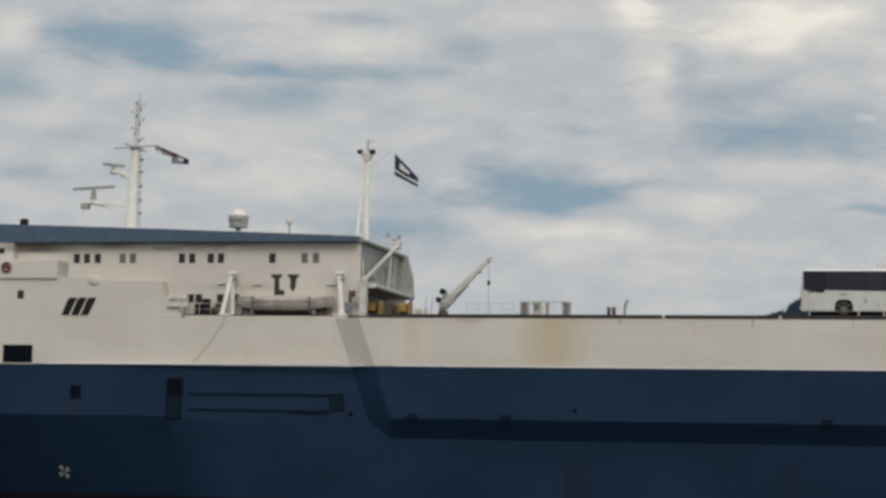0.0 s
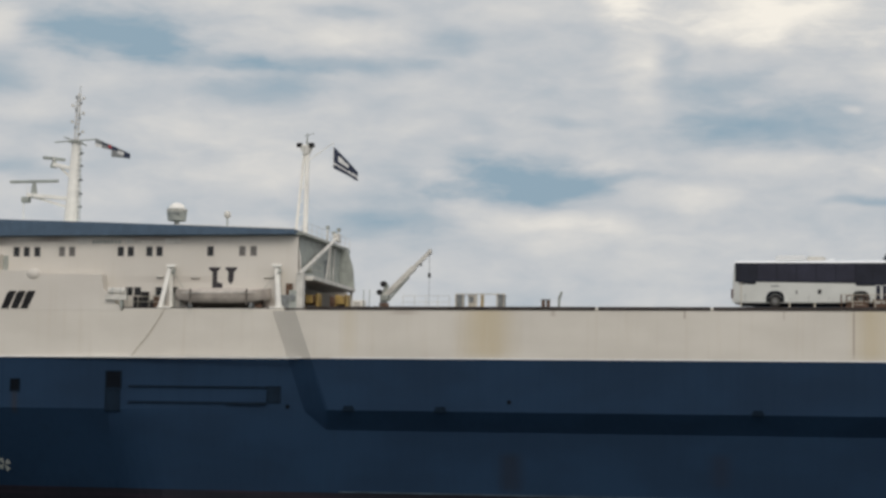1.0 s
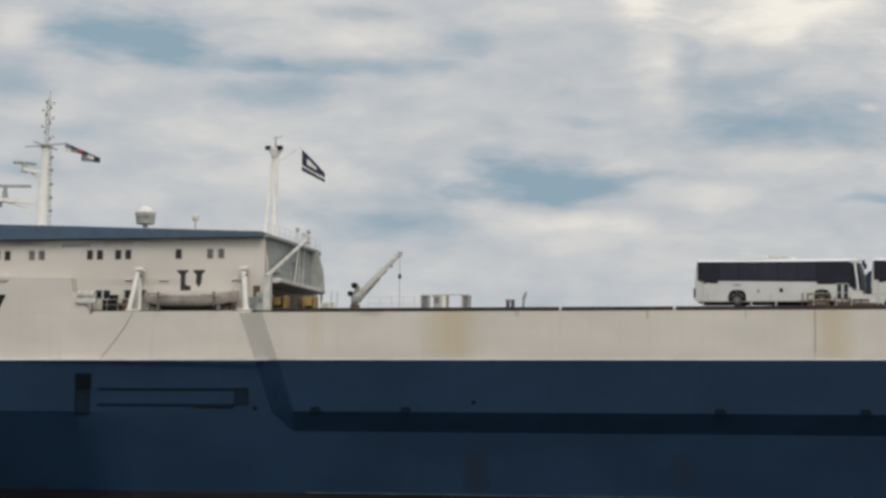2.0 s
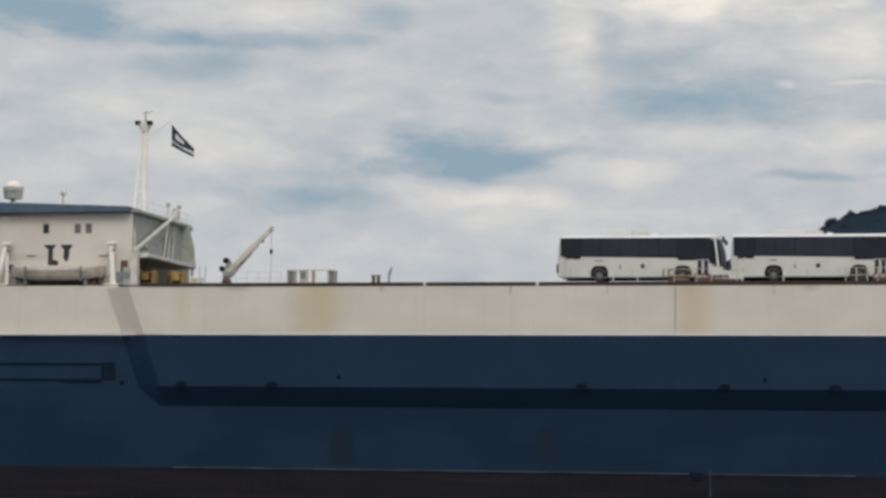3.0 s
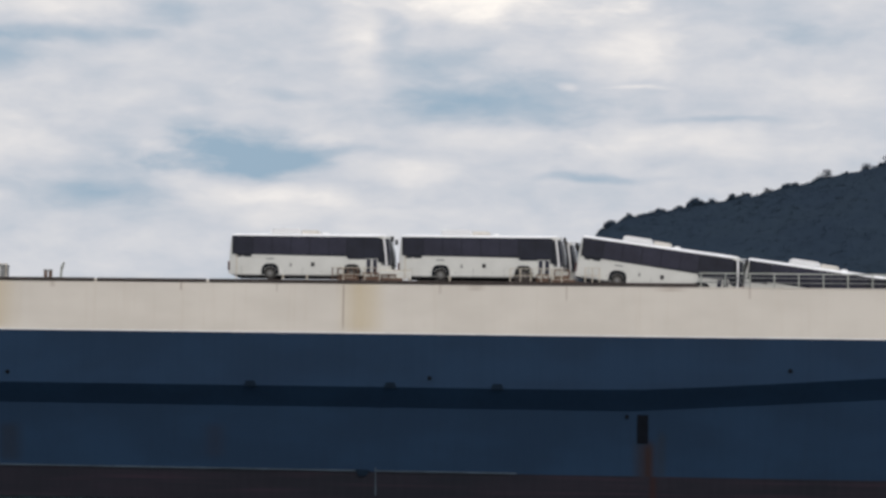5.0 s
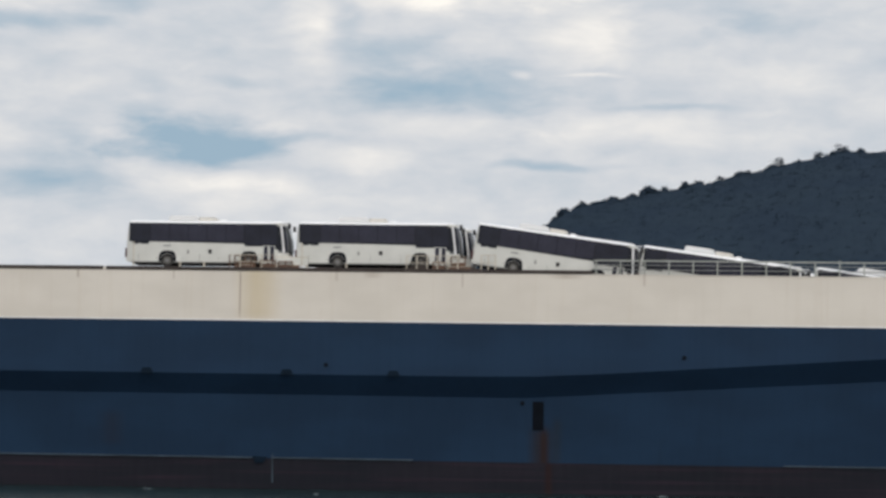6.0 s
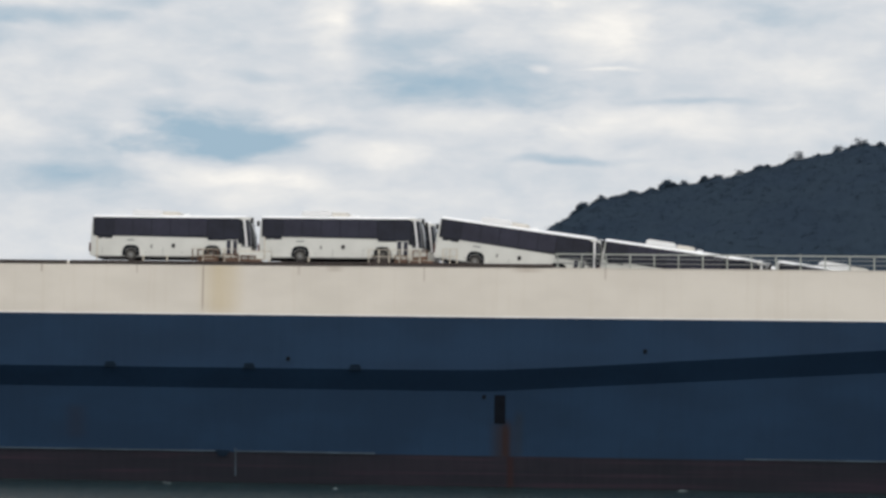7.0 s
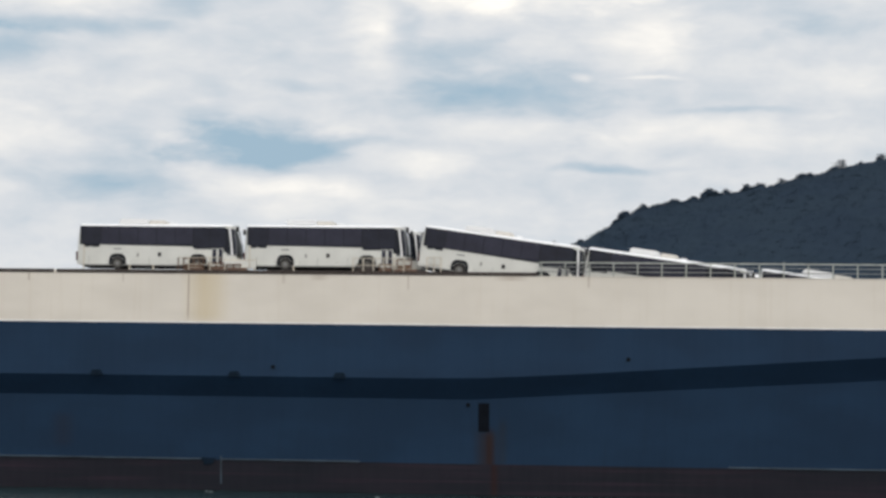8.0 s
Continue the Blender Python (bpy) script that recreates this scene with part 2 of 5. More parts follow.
BANKS = [
    (-24.21, 10.83, 0.71, 0.69, 0.70), (-15.37, 10.73, 2.68, 0.59, 0.45), (-17.85, 11.47, 2.05, 0.33, 0.40), (-18.19, 8.34, 3.31, 0.76, 0.35),
    (-17.73, 7.21, 2.84, 0.66, 0.35), (-23.46, 8.63, 1.42, 0.49, 0.30), (-8.42, 11.66, 0.87, 0.66, 0.60), (-7.82, 10.10, 0.95, 1.24, 0.55),
    (-6.64, 6.81, 2.68, 0.40, 0.40), (-11.16, 11.28, 1.73, 0.74, 0.25), (-10.07, 5.87, 4.10, 0.58, 0.25), (-4.40, 11.35, 3.50, 0.90, 1.05),
    (-0.81, 10.16, 1.73, 0.99, 0.55), (-2.46, 8.95, 0.28, 0.12, 0.50), (-0.80, 8.98, 0.95, 0.07, 0.50), (1.35, 7.56, 4.41, 0.49, 0.35),
    (-10.41, 6.18, 2.36, 0.33, 0.35), (3.88, 8.93, 2.05, 0.82, 0.25), (-3.95, 7.58, 1.89, 0.36, 0.25),
]


def cloud_material():
    """Broken cloud that glows as the sky does; the surface's UV holds azimuth and height in tens of degrees."""
    m = Nodes("cloud_cover")
    uv = m.t.nodes.new("ShaderNodeTexCoord").outputs["UV"]
    deg = m.vec("MULTIPLY", uv, (10, 10, 0))
    warp = m.vec("SUBTRACT", m.noise(m.scaled(deg, (0.45, 0.9, 1)), 1.0, 4, 0.5, True), (0.5, 0.5, 0.5))
    at = m.vec("ADD", deg, m.vec("MULTIPLY", warp, (1.1, 0.5, 0)))
    broad = m.noise(m.scaled(at, (0.16, 0.50, 1)), 1.0, 4, 0.5)
    wisps = m.noise(m.scaled(at, (0.5, 1.6, 1), (5, 2, 0)), 1.0, 8, 0.6)
    puffs = m.noise(m.scaled(at, (0.62, 1.15, 1), (1, 9, 0)), 1.0, 6, 0.55)
    g = m.math("MULTIPLY_ADD", broad, 1.0, -0.48)
    g = m.math("ADD", g, m.math("MULTIPLY_ADD", wisps, 0.62, -0.31))
    g = m.math("ADD", g, m.math("MULTIPLY_ADD", puffs, 0.8, -0.4))
    torn = m.math("MULTIPLY_ADD", m.noise(m.scaled(at, (0.55, 1.9, 1), (3, 7, 0)), 1.0, 7, 0.58), 1.4, -0.70)
    for sign, spots in ((-1.15, GAPS), (1.0, BANKS)):
        for az, el, w, h, k in spots:
            d = m.vec("LENGTH", m.vec("MULTIPLY", m.vec("SUBTRACT", at, (az, el, 0)), (1 / w, 1 / h, 0)), (0, 0, 0))
            d = m.math("ADD", d, torn)
            g = m.math("MULTIPLY_ADD", m.span(d, 0.05, 1.3, 1, 0), sign * k, g)
    ramp = m.t.nodes.new("ShaderNodeValToRGB")
    m.put(ramp.inputs[0], m.math("MULTIPLY_ADD", g, 0.42, 0.52))
    e = ramp.color_ramp.elements
    e[0].position, e[0].color = 0.12, rgb(0.29, 0.40, 0.49)
    e[1].position, e[1].color = 0.95, rgb(0.95, 0.90, 0.82)
    for p, c in ((0.35, rgb(0.425, 0.487, 0.545)), (0.52, rgb(0.555, 0.578, 0.608)), (0.72, rgb(0.705, 0.695, 0.68))):
        k = e.new(p)
        k.color = c
    glow = m.t.nodes.new("ShaderNodeEmission")
    m.put(glow.inputs[0], ramp.outputs[0])
    glow.inputs[1].default_value = 1.06
    m.t.links.new(glow.outputs[0], m.t.nodes["Material Output"].inputs[0])
    return m.mat


CLOUDS = cloud_material()


# ---- mesh helpers ----
def part(name, bm, material, parent=None, label=""):
    """Links a bmesh as one mesh object, under a thing or a part."""
    me = bpy.data.meshes.new(name)
    bmesh.ops.recalc_face_normals(bm, faces=bm.faces[:])
    bm.to_mesh(me)
    bm.free()
    me.materials.append(material)
    ob = new(name, me)
    ob.parent = parent
    return tagged(ob, label=label)


def smooth(ob, angle=40):
    me = ob.data
    for p in me.polygons:
        p.use_smooth = True
    me.set_sharp_from_angle(angle=radians(angle))
    return ob


def thing(name, at, label, category, group="", kind=""):
    ob = new(name)
    ob.empty_display_size = 0.3
    ob.matrix_basis = at
    return tagged(ob, label, category, group, kind)


def box(bm, x0, x1, y0, y1, z0, z1, bevel=0.0):
    r = bmesh.ops.create_cube(bm, size=1.0)
    for v in r["verts"]:
        v.co = Vector((x0 + (v.co.x + 0.5) * (x1 - x0), y0 + (v.co.y + 0.5) * (y1 - y0), z0 + (v.co.z + 0.5) * (z1 - z0)))
    if bevel:
        bmesh.ops.bevel(bm, geom=list({e for v in r["verts"] for e in v.link_edges}), offset=bevel, segments=2, affect="EDGES", profile=0.6)
    return bm


def boxed(x0, x1, y0, y1, z0, z1, bevel=0.0):
    return box(bmesh.new(), x0, x1, y0, y1, z0, z1, bevel)


def rod(bm, a, b, r0, r1=None, n=8):
    """A round bar from a to b."""
    a, b = Vector(a), Vector(b)
    m = Matrix.Translation((a + b) / 2) @ (b - a).to_track_quat("Z", "Y").to_matrix().to_4x4()
    bmesh.ops.create_cone(bm, cap_ends=True, segments=n, radius1=r0, radius2=r0 if r1 is None else r1, depth=(b - a).length, matrix=m)
    return bm


def rodded(*args, **kw):
    return rod(bmesh.new(), *args, **kw)


def beam(bm, a, b, w, h):
    """A square bar from a to b, w wide along y and h deep."""
    a, b = Vector(a), Vector(b)
    d = (b - a).normalized()
    s = Vector((0, 1, 0))
    u = d.cross(s).normalized()
    vs = [bm.verts.new(p + s * i * w / 2 + u * j * h / 2) for p in (a, b) for i, j in ((-1, -1), (1, -1), (1, 1), (-1, 1))]
    for q in ((0, 1, 2, 3), (7, 6, 5, 4), (0, 4, 5, 1), (1, 5, 6, 2), (2, 6, 7, 3), (3, 7, 4, 0)):
        bm.faces.new([vs[k] for k in q])
    return bm


def slab(bm, outline, y0, y1, bevel=0.0):
    """A plate with an outline in x, z, from y0 to y1."""
    vs = [[bm.verts.new((x, y, z)) for x, z in outline] for y in (y0, y1)]
    n = len(outline)
    made = [bm.faces.new(vs[0]), bm.faces.new(vs[1][::-1])]
    made += [bm.faces.new((vs[0][i], vs[1][i], vs[1][(i + 1) % n], vs[0][(i + 1) % n])) for i in range(n)]
    if bevel:
        bmesh.ops.bevel(bm, geom=list({e for f in made for e in f.edges}), offset=bevel, segments=2, affect="EDGES", profile=0.6)
    return bm


def slabbed(outline, y0, y1, bevel=0.0):
    return slab(bmesh.new(), outline, y0, y1, bevel)


def ball(bm, at, r, squash=(1, 1, 1), n=2):
    m = Matrix.Translation(at) @ Matrix.Diagonal((*squash, 1))
    bmesh.ops.create_icosphere(bm, subdivisions=n, radius=r, matrix=m)
    return bm


def pierced(bm, x0, x1, y0, y1, z0, z1, holes):
    """A wall from x0 to x1 with square holes (xa, xb, za, zb) through it."""
    xs = sorted({x0, x1, *[v for h in holes for v in h[:2]]})
    zs = sorted({z0, z1, *[v for h in holes for v in h[2:]]})
    for xa, xb in zip(xs, xs[1:]):
        for za, zb in zip(zs, zs[1:]):
            cx, cz = (xa + xb) / 2, (za + zb) / 2
            if not any(h[0] < cx < h[1] and h[2] < cz < h[3] for h in holes):
                box(bm, xa, xb, y0, y1, za, zb)
    return bm


# ---- sky, sea, land ----
def backdrop():
    """A far sheet of cloud cover from below the horizon to high overhead, behind the ship."""
    bm = bmesh.new()
    uv = bm.loops.layers.uv.new("UVMap")
    az, el = [-75 + 3 * i for i in range(47)], [-2 + 2 * i for i in range(24)]
    vs = [[bm.verts.new((4600 * math.sin(radians(a)) * math.cos(radians(e)), 4600 * math.cos(radians(a)) * math.cos(radians(e)),
                         EYE[2] + 4600 * math.sin(radians(e)))) for a in az] for e in el]
    for j in range(len(el) - 1):
        for i in range(len(az) - 1):
            f = bm.faces.new((vs[j][i], vs[j][i + 1], vs[j + 1][i + 1], vs[j + 1][i]))
            for lp, (a, b) in zip(f.loops, ((i, j), (i + 1, j), (i + 1, j + 1), (i, j + 1))):
                lp[uv].uv = (az[a] / 10, el[b] / 10)
    ob = part("backdrop", bm, CLOUDS)
    for p in ob.data.polygons:
        p.use_smooth = True
    tagged(ob, "broken grey and white cloud with blue gaps", "sky", kind="structure")


backdrop()

bm = bmesh.new()
bmesh.ops.create_circle(bm, cap_ends=True, segments=96, radius=4500)
tagged(part("water", bm, WATER), "dark green harbour water with small waves", "water", kind="structure")


def ridge(x):
    """Height of the hill's crest over the sea at x."""
    xs = [-420, -165, -135, -128, -124, -116, -111, -109, -105, -100, -93, -80, -60, -48, -37, -26, -8, 20, 66, 104, 146, 162, 185, 260, 420, 800]
    zs = [-6, 40, 98, 110, 113, 113, 115, 120.5, 123.5, 123, 123, 126.5, 131.5, 139.5, 146.5, 153, 157, 161.5, 169, 180, 190.5, 189.5, 191, 177, 118, 20]
    return float(np.interp(x, xs, zs))


def ground_height(x, y):
    c = ridge(x)
    up = max(0.0, min(1.0, (y - 1130) / 370.0)) if y < 1500 else max(0.0, 1 - (y - 1500) / 420.0)
    rough = noise.noise(Vector((x / 45.0, y / 45.0, 0.3))) * 5.0 * up
    return c * math.sin(up * math.pi / 2) ** 0.9 + rough * (0.3 if abs(y - 1500) < 15 else 1.0) - 1.0


def canopy(x, y):
    """Height of the closed canopy: rounded crowns side by side on the slope."""
    d = noise.voronoi(Vector((x / 7.0, y / 7.0, 0.4)))[0][0]
    return ground_height(x, y) - 2.2 + 2.4 * max(0.0, 1 - (d / 0.8) ** 2) + 0.5 * noise.noise(Vector((x / 1.9, y / 1.9, 4.0)))


def hill():
    bm = bmesh.new()
    xs = [-420 + 15 * i for i in range(18)] + [-150 + 2.5 * i for i in range(155)] + [237 + 15 * i for i in range(38)]
    ys = [1120 + 14 * i for i in range(5)] + [1190 + 2.5 * i for i in range(121)] + [1492, 1496, 1500] + [1515 + 20 * i for i in range(21)]
    vs = [[bm.verts.new((x, y, canopy(x, y) if -150 <= x <= 235 and 1190 <= y <= 1490 else ground_height(x, y) - 2.8)) for x in xs] for y in ys]
    for j in range(len(ys) - 1):
        for i in range(len(xs) - 1):
            bm.faces.new((vs[j][i], vs[j][i + 1], vs[j + 1][i + 1], vs[j + 1][i]))
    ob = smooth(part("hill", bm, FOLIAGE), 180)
    tagged(ob, "steep dark hill across the water covered in woods", "hill", kind="structure")


hill()


def forest():
    """The woods: crowns of every size, each and the canopy, of loose leaf sprays."""
    rng = np.random.default_rng(7)
    tmp = bmesh.new()
    bmesh.ops.create_icosphere(tmp, subdivisions=2, radius=1.0)
    tmp.verts.ensure_lookup_table()
    unit = np.array([v.co[:] for v in tmp.verts])
    tris = np.array([[v.index for v in f.verts] for f in tmp.faces])
    tmp.free()
    verts, faces, count = [], [], 0

    def sprays(at, spread):
        nonlocal count
        n = len(at)
        verts.append((at[:, None, :] + rng.normal(0, spread, (n, 3, 3))).reshape(-1, 3))
        faces.append(np.arange(3 * n).reshape(-1, 3) + count)
        count += 3 * n

    # loose sprays standing out of the canopy on the slope
    at = []
    for _ in range(9000):
        x, y = rng.uniform(-150, 235), rng.uniform(1190, 1492)
        if ground_height(x, y) > 45:
            at.append((x, y, canopy(x, y) + 0.1))
    at = np.repeat(np.array(at), 9, axis=0)
    sprays(at + rng.normal(0, 1, at.shape) * np.array([1.3, 1.3, 0.15]), 0.36)
    # the crowns along the crest
    for _ in range(950):
        x, y = rng.uniform(-150, 235), 1500 + rng.uniform(-9, 4)
        r = rng.uniform(0.9, 3.0)
        lift = 6.5 * noise.noise(Vector((x / 9.3, 0.37, 2.3))) + 4.0 * noise.noise(Vector((x / 3.1, 0.61, 7.4))) - 0.9
        size = np.array([r, r, r * rng.uniform(0.65, 1.1)])
        c = np.array([x, y, ground_height(x, y) + lift + rng.uniform(-0.6, 0.2) * r])
        verts.append(unit * (0.8 + rng.uniform(-0.2, 0.12, (len(unit), 1))) * size + c)
        faces.append(tris + count)
        count += len(unit)
        way = rng.normal(0, 1, (110, 3))
        way /= np.linalg.norm(way, axis=1)[:, None]
        sprays(c + way * size * rng.uniform(0.7, 1.25, (110, 1)), 0.36)
    verts, faces = np.concatenate(verts), np.concatenate(faces)
    me = bpy.data.meshes.new("forest")
    me.vertices.add(len(verts))
    me.vertices.foreach_set("co", verts.ravel())
    me.loops.add(faces.size)
    me.loops.foreach_set("vertex_index", faces.ravel().astype(np.int32))
    me.polygons.add(len(faces))
    me.polygons.foreach_set("loop_start", np.arange(0, faces.size, 3, dtype=np.int32))
    me.update(calc_edges=True)
    me.validate()
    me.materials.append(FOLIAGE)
    tagged(new("forest", me), "dense dark broadleaf woods on the hillside", "woods", kind="stuff")


forest()


def ridge_tree(x, tall, seed, dy=0.0):
    rng = random.Random(seed)
    y = 1500 + dy
    z = ground_height(x, y) - 3.0
    t = thing("tree", pose(x, y, z), "dark broadleaf tree standing above the wooded crest", "tree", "trees on the crest")
    bm = bmesh.new()
    rod(bm, (0, 0, -3), (0.2, 0, tall * 0.75), 0.30, 0.10, 7)
    tips = []
    for k in range(9):
        a, h = k * 2.4 + seed, tall * (0.42 + 0.05 * k)
        tip = Vector((math.cos(a) * tall * rng.uniform(0.14, 0.34), math.sin(a) * tall * 0.22, h + tall * rng.uniform(0.08, 0.2)))
        rod(bm, (0.1, 0, h), tip, 0.11, 0.04, 5)
        tips.append(tip)
    part("trunk", bm, BARK, t)
    bm = bmesh.new()
    for tip in tips:
        reach = tall * rng.uniform(0.07, 0.15)
        for _ in range(60):
            c = tip + Vector((rng.gauss(0, 1), rng.gauss(0, 1), rng.gauss(0, 0.6))) * reach
            bm.faces.new([bm.verts.new(c + Vector((rng.gauss(0, 0.3), rng.gauss(0, 0.3), rng.gauss(0, 0.3)))) for _ in range(3)])
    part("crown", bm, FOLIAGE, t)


for k, (x, tall) in enumerate([(-121, 4), (-104, 4.5), (-70, 5.5), (-52, 6), (-24, 7), (-3, 6), (9, 5.5), (22, 7.5), (43, 6), (52, 7.5), (67, 8), (84, 6.5), (105, 9.5), (118, 6), (131, 8), (146, 9), (158, 7)]):
    ridge_tree(x, tall, k, -3 + 2 * (k % 3))


def foam():
    """Flecks of froth on the water alongside the hull."""
    rng = random.Random(5)
    bm = bmesh.new()
    for _ in range(7):
        c = (rng.uniform(-90, 60), GAP - 0.6 - abs(rng.gauss(0, 9)), 0.02)
        r = 0.04 + 0.09 * rng.random() ** 2
        n = 9
        ring = [bm.verts.new((c[0] + math.cos(6.283 * i / n) * r * rng.uniform(1.5, 5.5), c[1] + math.sin(6.283 * i / n) * r * rng.uniform(0.6, 1.3), 0.02)) for i in range(n)]
        top = bm.verts.new((c[0], c[1], 0.10))
        for i in range(n):
            bm.faces.new((ring[i], ring[(i + 1) % n], top))
    tagged(part("foam", bm, FOAM), "white flecks of foam on the water", "foam", kind="stuff")


foam()

# ---- the ship ----
SHIP0 = pose(0, GAP, 0)
aboard = []          # everything that sails
keyed_parts = []     # parts that move on their thing
spinning = []        # parts that turn round, with their home and degrees a second


def on_ship(name, x, y, z, label, category, group="", ry=0.0):
    """A loose thing on the ship; x, y, z from the ship's origin."""
    t = thing(name, SHIP0 @ pose(x, y, z, 0, ry, 0), label, category, group)
    aboard.append(t)
    return t


ship = thing("ship", SHIP0, "blue and white vehicle carrier, weathered, sailing loaded with buses", "ship")
aboard.append(ship)
BEAM = 21.0
BOOT_Z, BLUE_Z, TOP_Z, DECK_Z, VEHICLE_Z = 2.38, 13.05, 16.92, 17.15, 17.25


def rub_top(x):
    return 8.93 + (0.067 * (x - 20) if x > 20 else 0.0) + (0.4 * math.exp(-((x - 20) / 4.0) ** 2) * 0.2)


def rub_low(x):
    return 7.36 + (0.060 * (x - 19) if x > 19 else 0.0) + 1.5 * max(0.0, min(1.0, (-45.0 - x) / 1.9))


LEAN = 0.365   # of the slanting edge where the hull widens


def leaning(x, z):
    """Columns of the shell near the slanting edge run along it."""
    near = max(0.0, min(1.0, (x + 54) / 5.0, (-40.0 - x) / 4.0))
    return x - LEAN * max(0.0, z - 8.95) * near


def side(x, z):
    """How far the near side lies inwards of the widest plane."""
    start = -46.9 - (z - 8.95) * LEAN if z > 8.95 else -46.9 + (8.95 - z) * 1.9
    wide = max(0.0, min(1.0, (x - start) / 2.3))
    lo, hi = rub_low(x), rub_top(x)
    body = max(0.0, min(1.0, (z - lo) / (hi - lo)))
    y = 1.2 * (1 - wide * body)
    if z < lo:
        y += (lo - z) * 0.11
    if x < -59 and z < 8.73:
        y += (8.73 - z) * (0.38 + 0.012 * max(0.0, -62.6 - x)) * min(1.0, (-59 - x) / 5.0)
    if x < -82:
        y += 9.2 * ((-82 - x) / 22.0) ** 2
    return min(y, BEAM / 2 - 0.05)


XS = sorted({*[-104 + 1.5 * i for i in range(111)], *[-63.8, -62.6, -49.9, -48.6, -48.0, -47.4, -46.9, -45.75, -45.0, -44.6, -44.5, -44.0, -43.5, -43.0, -42.5, 19.0, 20.0]})


def shell(rows_at, open_from=1000.0):
    """A band of the hull, closed below and, short of open_from, above; rows_at(x) gives its heights from low to high."""
    bm = bmesh.new()
    near, far = [], []
    for x in XS:
        zs = rows_at(x)
        near.append([bm.verts.new((leaning(x, z), side(leaning(x, z), z), z)) for z in zs])
        far.append([bm.verts.new((leaning(x, z), BEAM - side(leaning(x, z), z), z)) for z in zs])
    n = len(near[0])
    for i in range(len(XS) - 1):
        for j in range(n - 1):
            bm.faces.new((near[i][j], near[i + 1][j], near[i + 1][j + 1], near[i][j + 1]))
            bm.faces.new((far[i][j], far[i][j + 1], far[i + 1][j + 1], far[i + 1][j]))
        bm.faces.new((near[i][0], far[i][0], far[i + 1][0], near[i + 1][0]))
        if XS[i] < open_from:
            bm.faces.new((near[i][-1], near[i + 1][-1], far[i + 1][-1], far[i][-1]))
    for i in (0, -1):
        bm.faces.new(near[i] + far[i][::-1])
    return bm


smooth(part("hull_bottom", shell(lambda x: [-3, -1.5, 0, 1.2, BOOT_Z]), BOOT, ship, "dull red boot-topping with rust"), 25)
smooth(part("hull_side", shell(lambda x: [BOOT_Z, 3.6, 5, 6.2, rub_low(x), rub_top(x) - 0.001, 11.7, BLUE_Z]), BLUE, ship, "dark blue hull plating"), 25)
smooth(part("upper_side", shell(lambda x: [BLUE_Z, 14.4, 15.7, TOP_Z], 17.5), WHITE, ship, "cream-white side plating with ochre rust runs"), 25)


def skin(outline, proud=0.05, deep=0.25):
    """A plate that follows the ship's side, with an outline in x, z."""
    bm = bmesh.new()
    a = [bm.verts.new((x, side(x, z) - proud, z)) for x, z in outline]
    b = [bm.verts.new((x, side(x, z) + deep, z)) for x, z in outline]
    n = len(outline)
    bm.faces.new(a)
    bm.faces.new(b[::-1])
    for i in range(n):
        bm.faces.new((a[i], b[i], b[(i + 1) % n], a[(i + 1) % n]))
    return bm


def rect(x0, x1, z0, z1):
    return [(x0, z0), (x1, z0), (x1, z1), (x0, z1)]


# decks
part("boat_deck", boxed(-62.6, -46.4, 1.4, BEAM - 1.4, TOP_Z - 0.1, DECK_Z - 0.004), DECK, ship, "dark worn boat deck")
part("main_deck", boxed(-46.4, 14.3, 0.3, BEAM - 0.3, TOP_Z - 0.1, DECK_Z), DECK, ship, "dark worn deck coating")
part("ramp_deck", slabbed([(14.3, 17.41), (60.4, 11.31), (60.4, 11.0), (14.3, TOP_Z - 0.1)], 0.45, BEAM - 0.45), DECK, ship, "sloping vehicle ramp")

part("vehicle_deck", boxed(-13.6, 14.3, 0.75, BEAM - 0.75, DECK_Z, VEHICLE_Z), DECK, ship, "raised dark vehicle deck")

for y in (0.22, BEAM - 0.30):
    part("inner_plating", boxed(18.0, 60.3, y, y + 0.08, BLUE_Z + 0.1, TOP_Z - 0.06), WHITE, ship, "cream plating inside the ramp")

# gunwale in lengths with pale gaps between them
for x0, x1 in ((-46.6, -41.2), (-41.1, -23.16), (-22.94, -14.20), (-13.98, -4.2), (-4.1, 9.0), (9.1, 24.0)):
    part("gunwale", boxed(x0, x1, -0.05, 0.32, TOP_Z, DECK_Z + 0.06, 0.03), GUNWALE, ship, "dark rusty gunwale bar")
for x in (-23.05, -14.09):
    part("gunwale_stub", boxed(x - 0.11, x + 0.11, -0.02, 0.3, TOP_Z, DECK_Z + 0.01), WHITE, ship)
part("gunwale", boxed(24.0, 60.9, -0.03, 0.3, TOP_Z - 0.05, TOP_Z + 0.015, 0.015), WHITE, ship, "white-painted gunwale bar")
part("boat_deck_coaming", boxed(-62.6, -48.8, 1.205, 1.5, TOP_Z, DECK_Z - 0.04), WHITE, ship)
part("boat_deck_edge", boxed(-62.6, -48.8, 1.19, 1.5, DECK_Z - 0.04, DECK_Z + 0.05, 0.02), GUNWALE, ship, "dark edge of the boat deck")

for x0, x1 in ((-75, -47.0), (-44.5, -10), (-10, 24), (24, 60.5)):
    part("sheer_line", skin(rect(x0, x1, BLUE_Z + 0.005, BLUE_Z + 0.10), 0.012), SHEERLINE, ship, "bright white line above the blue")

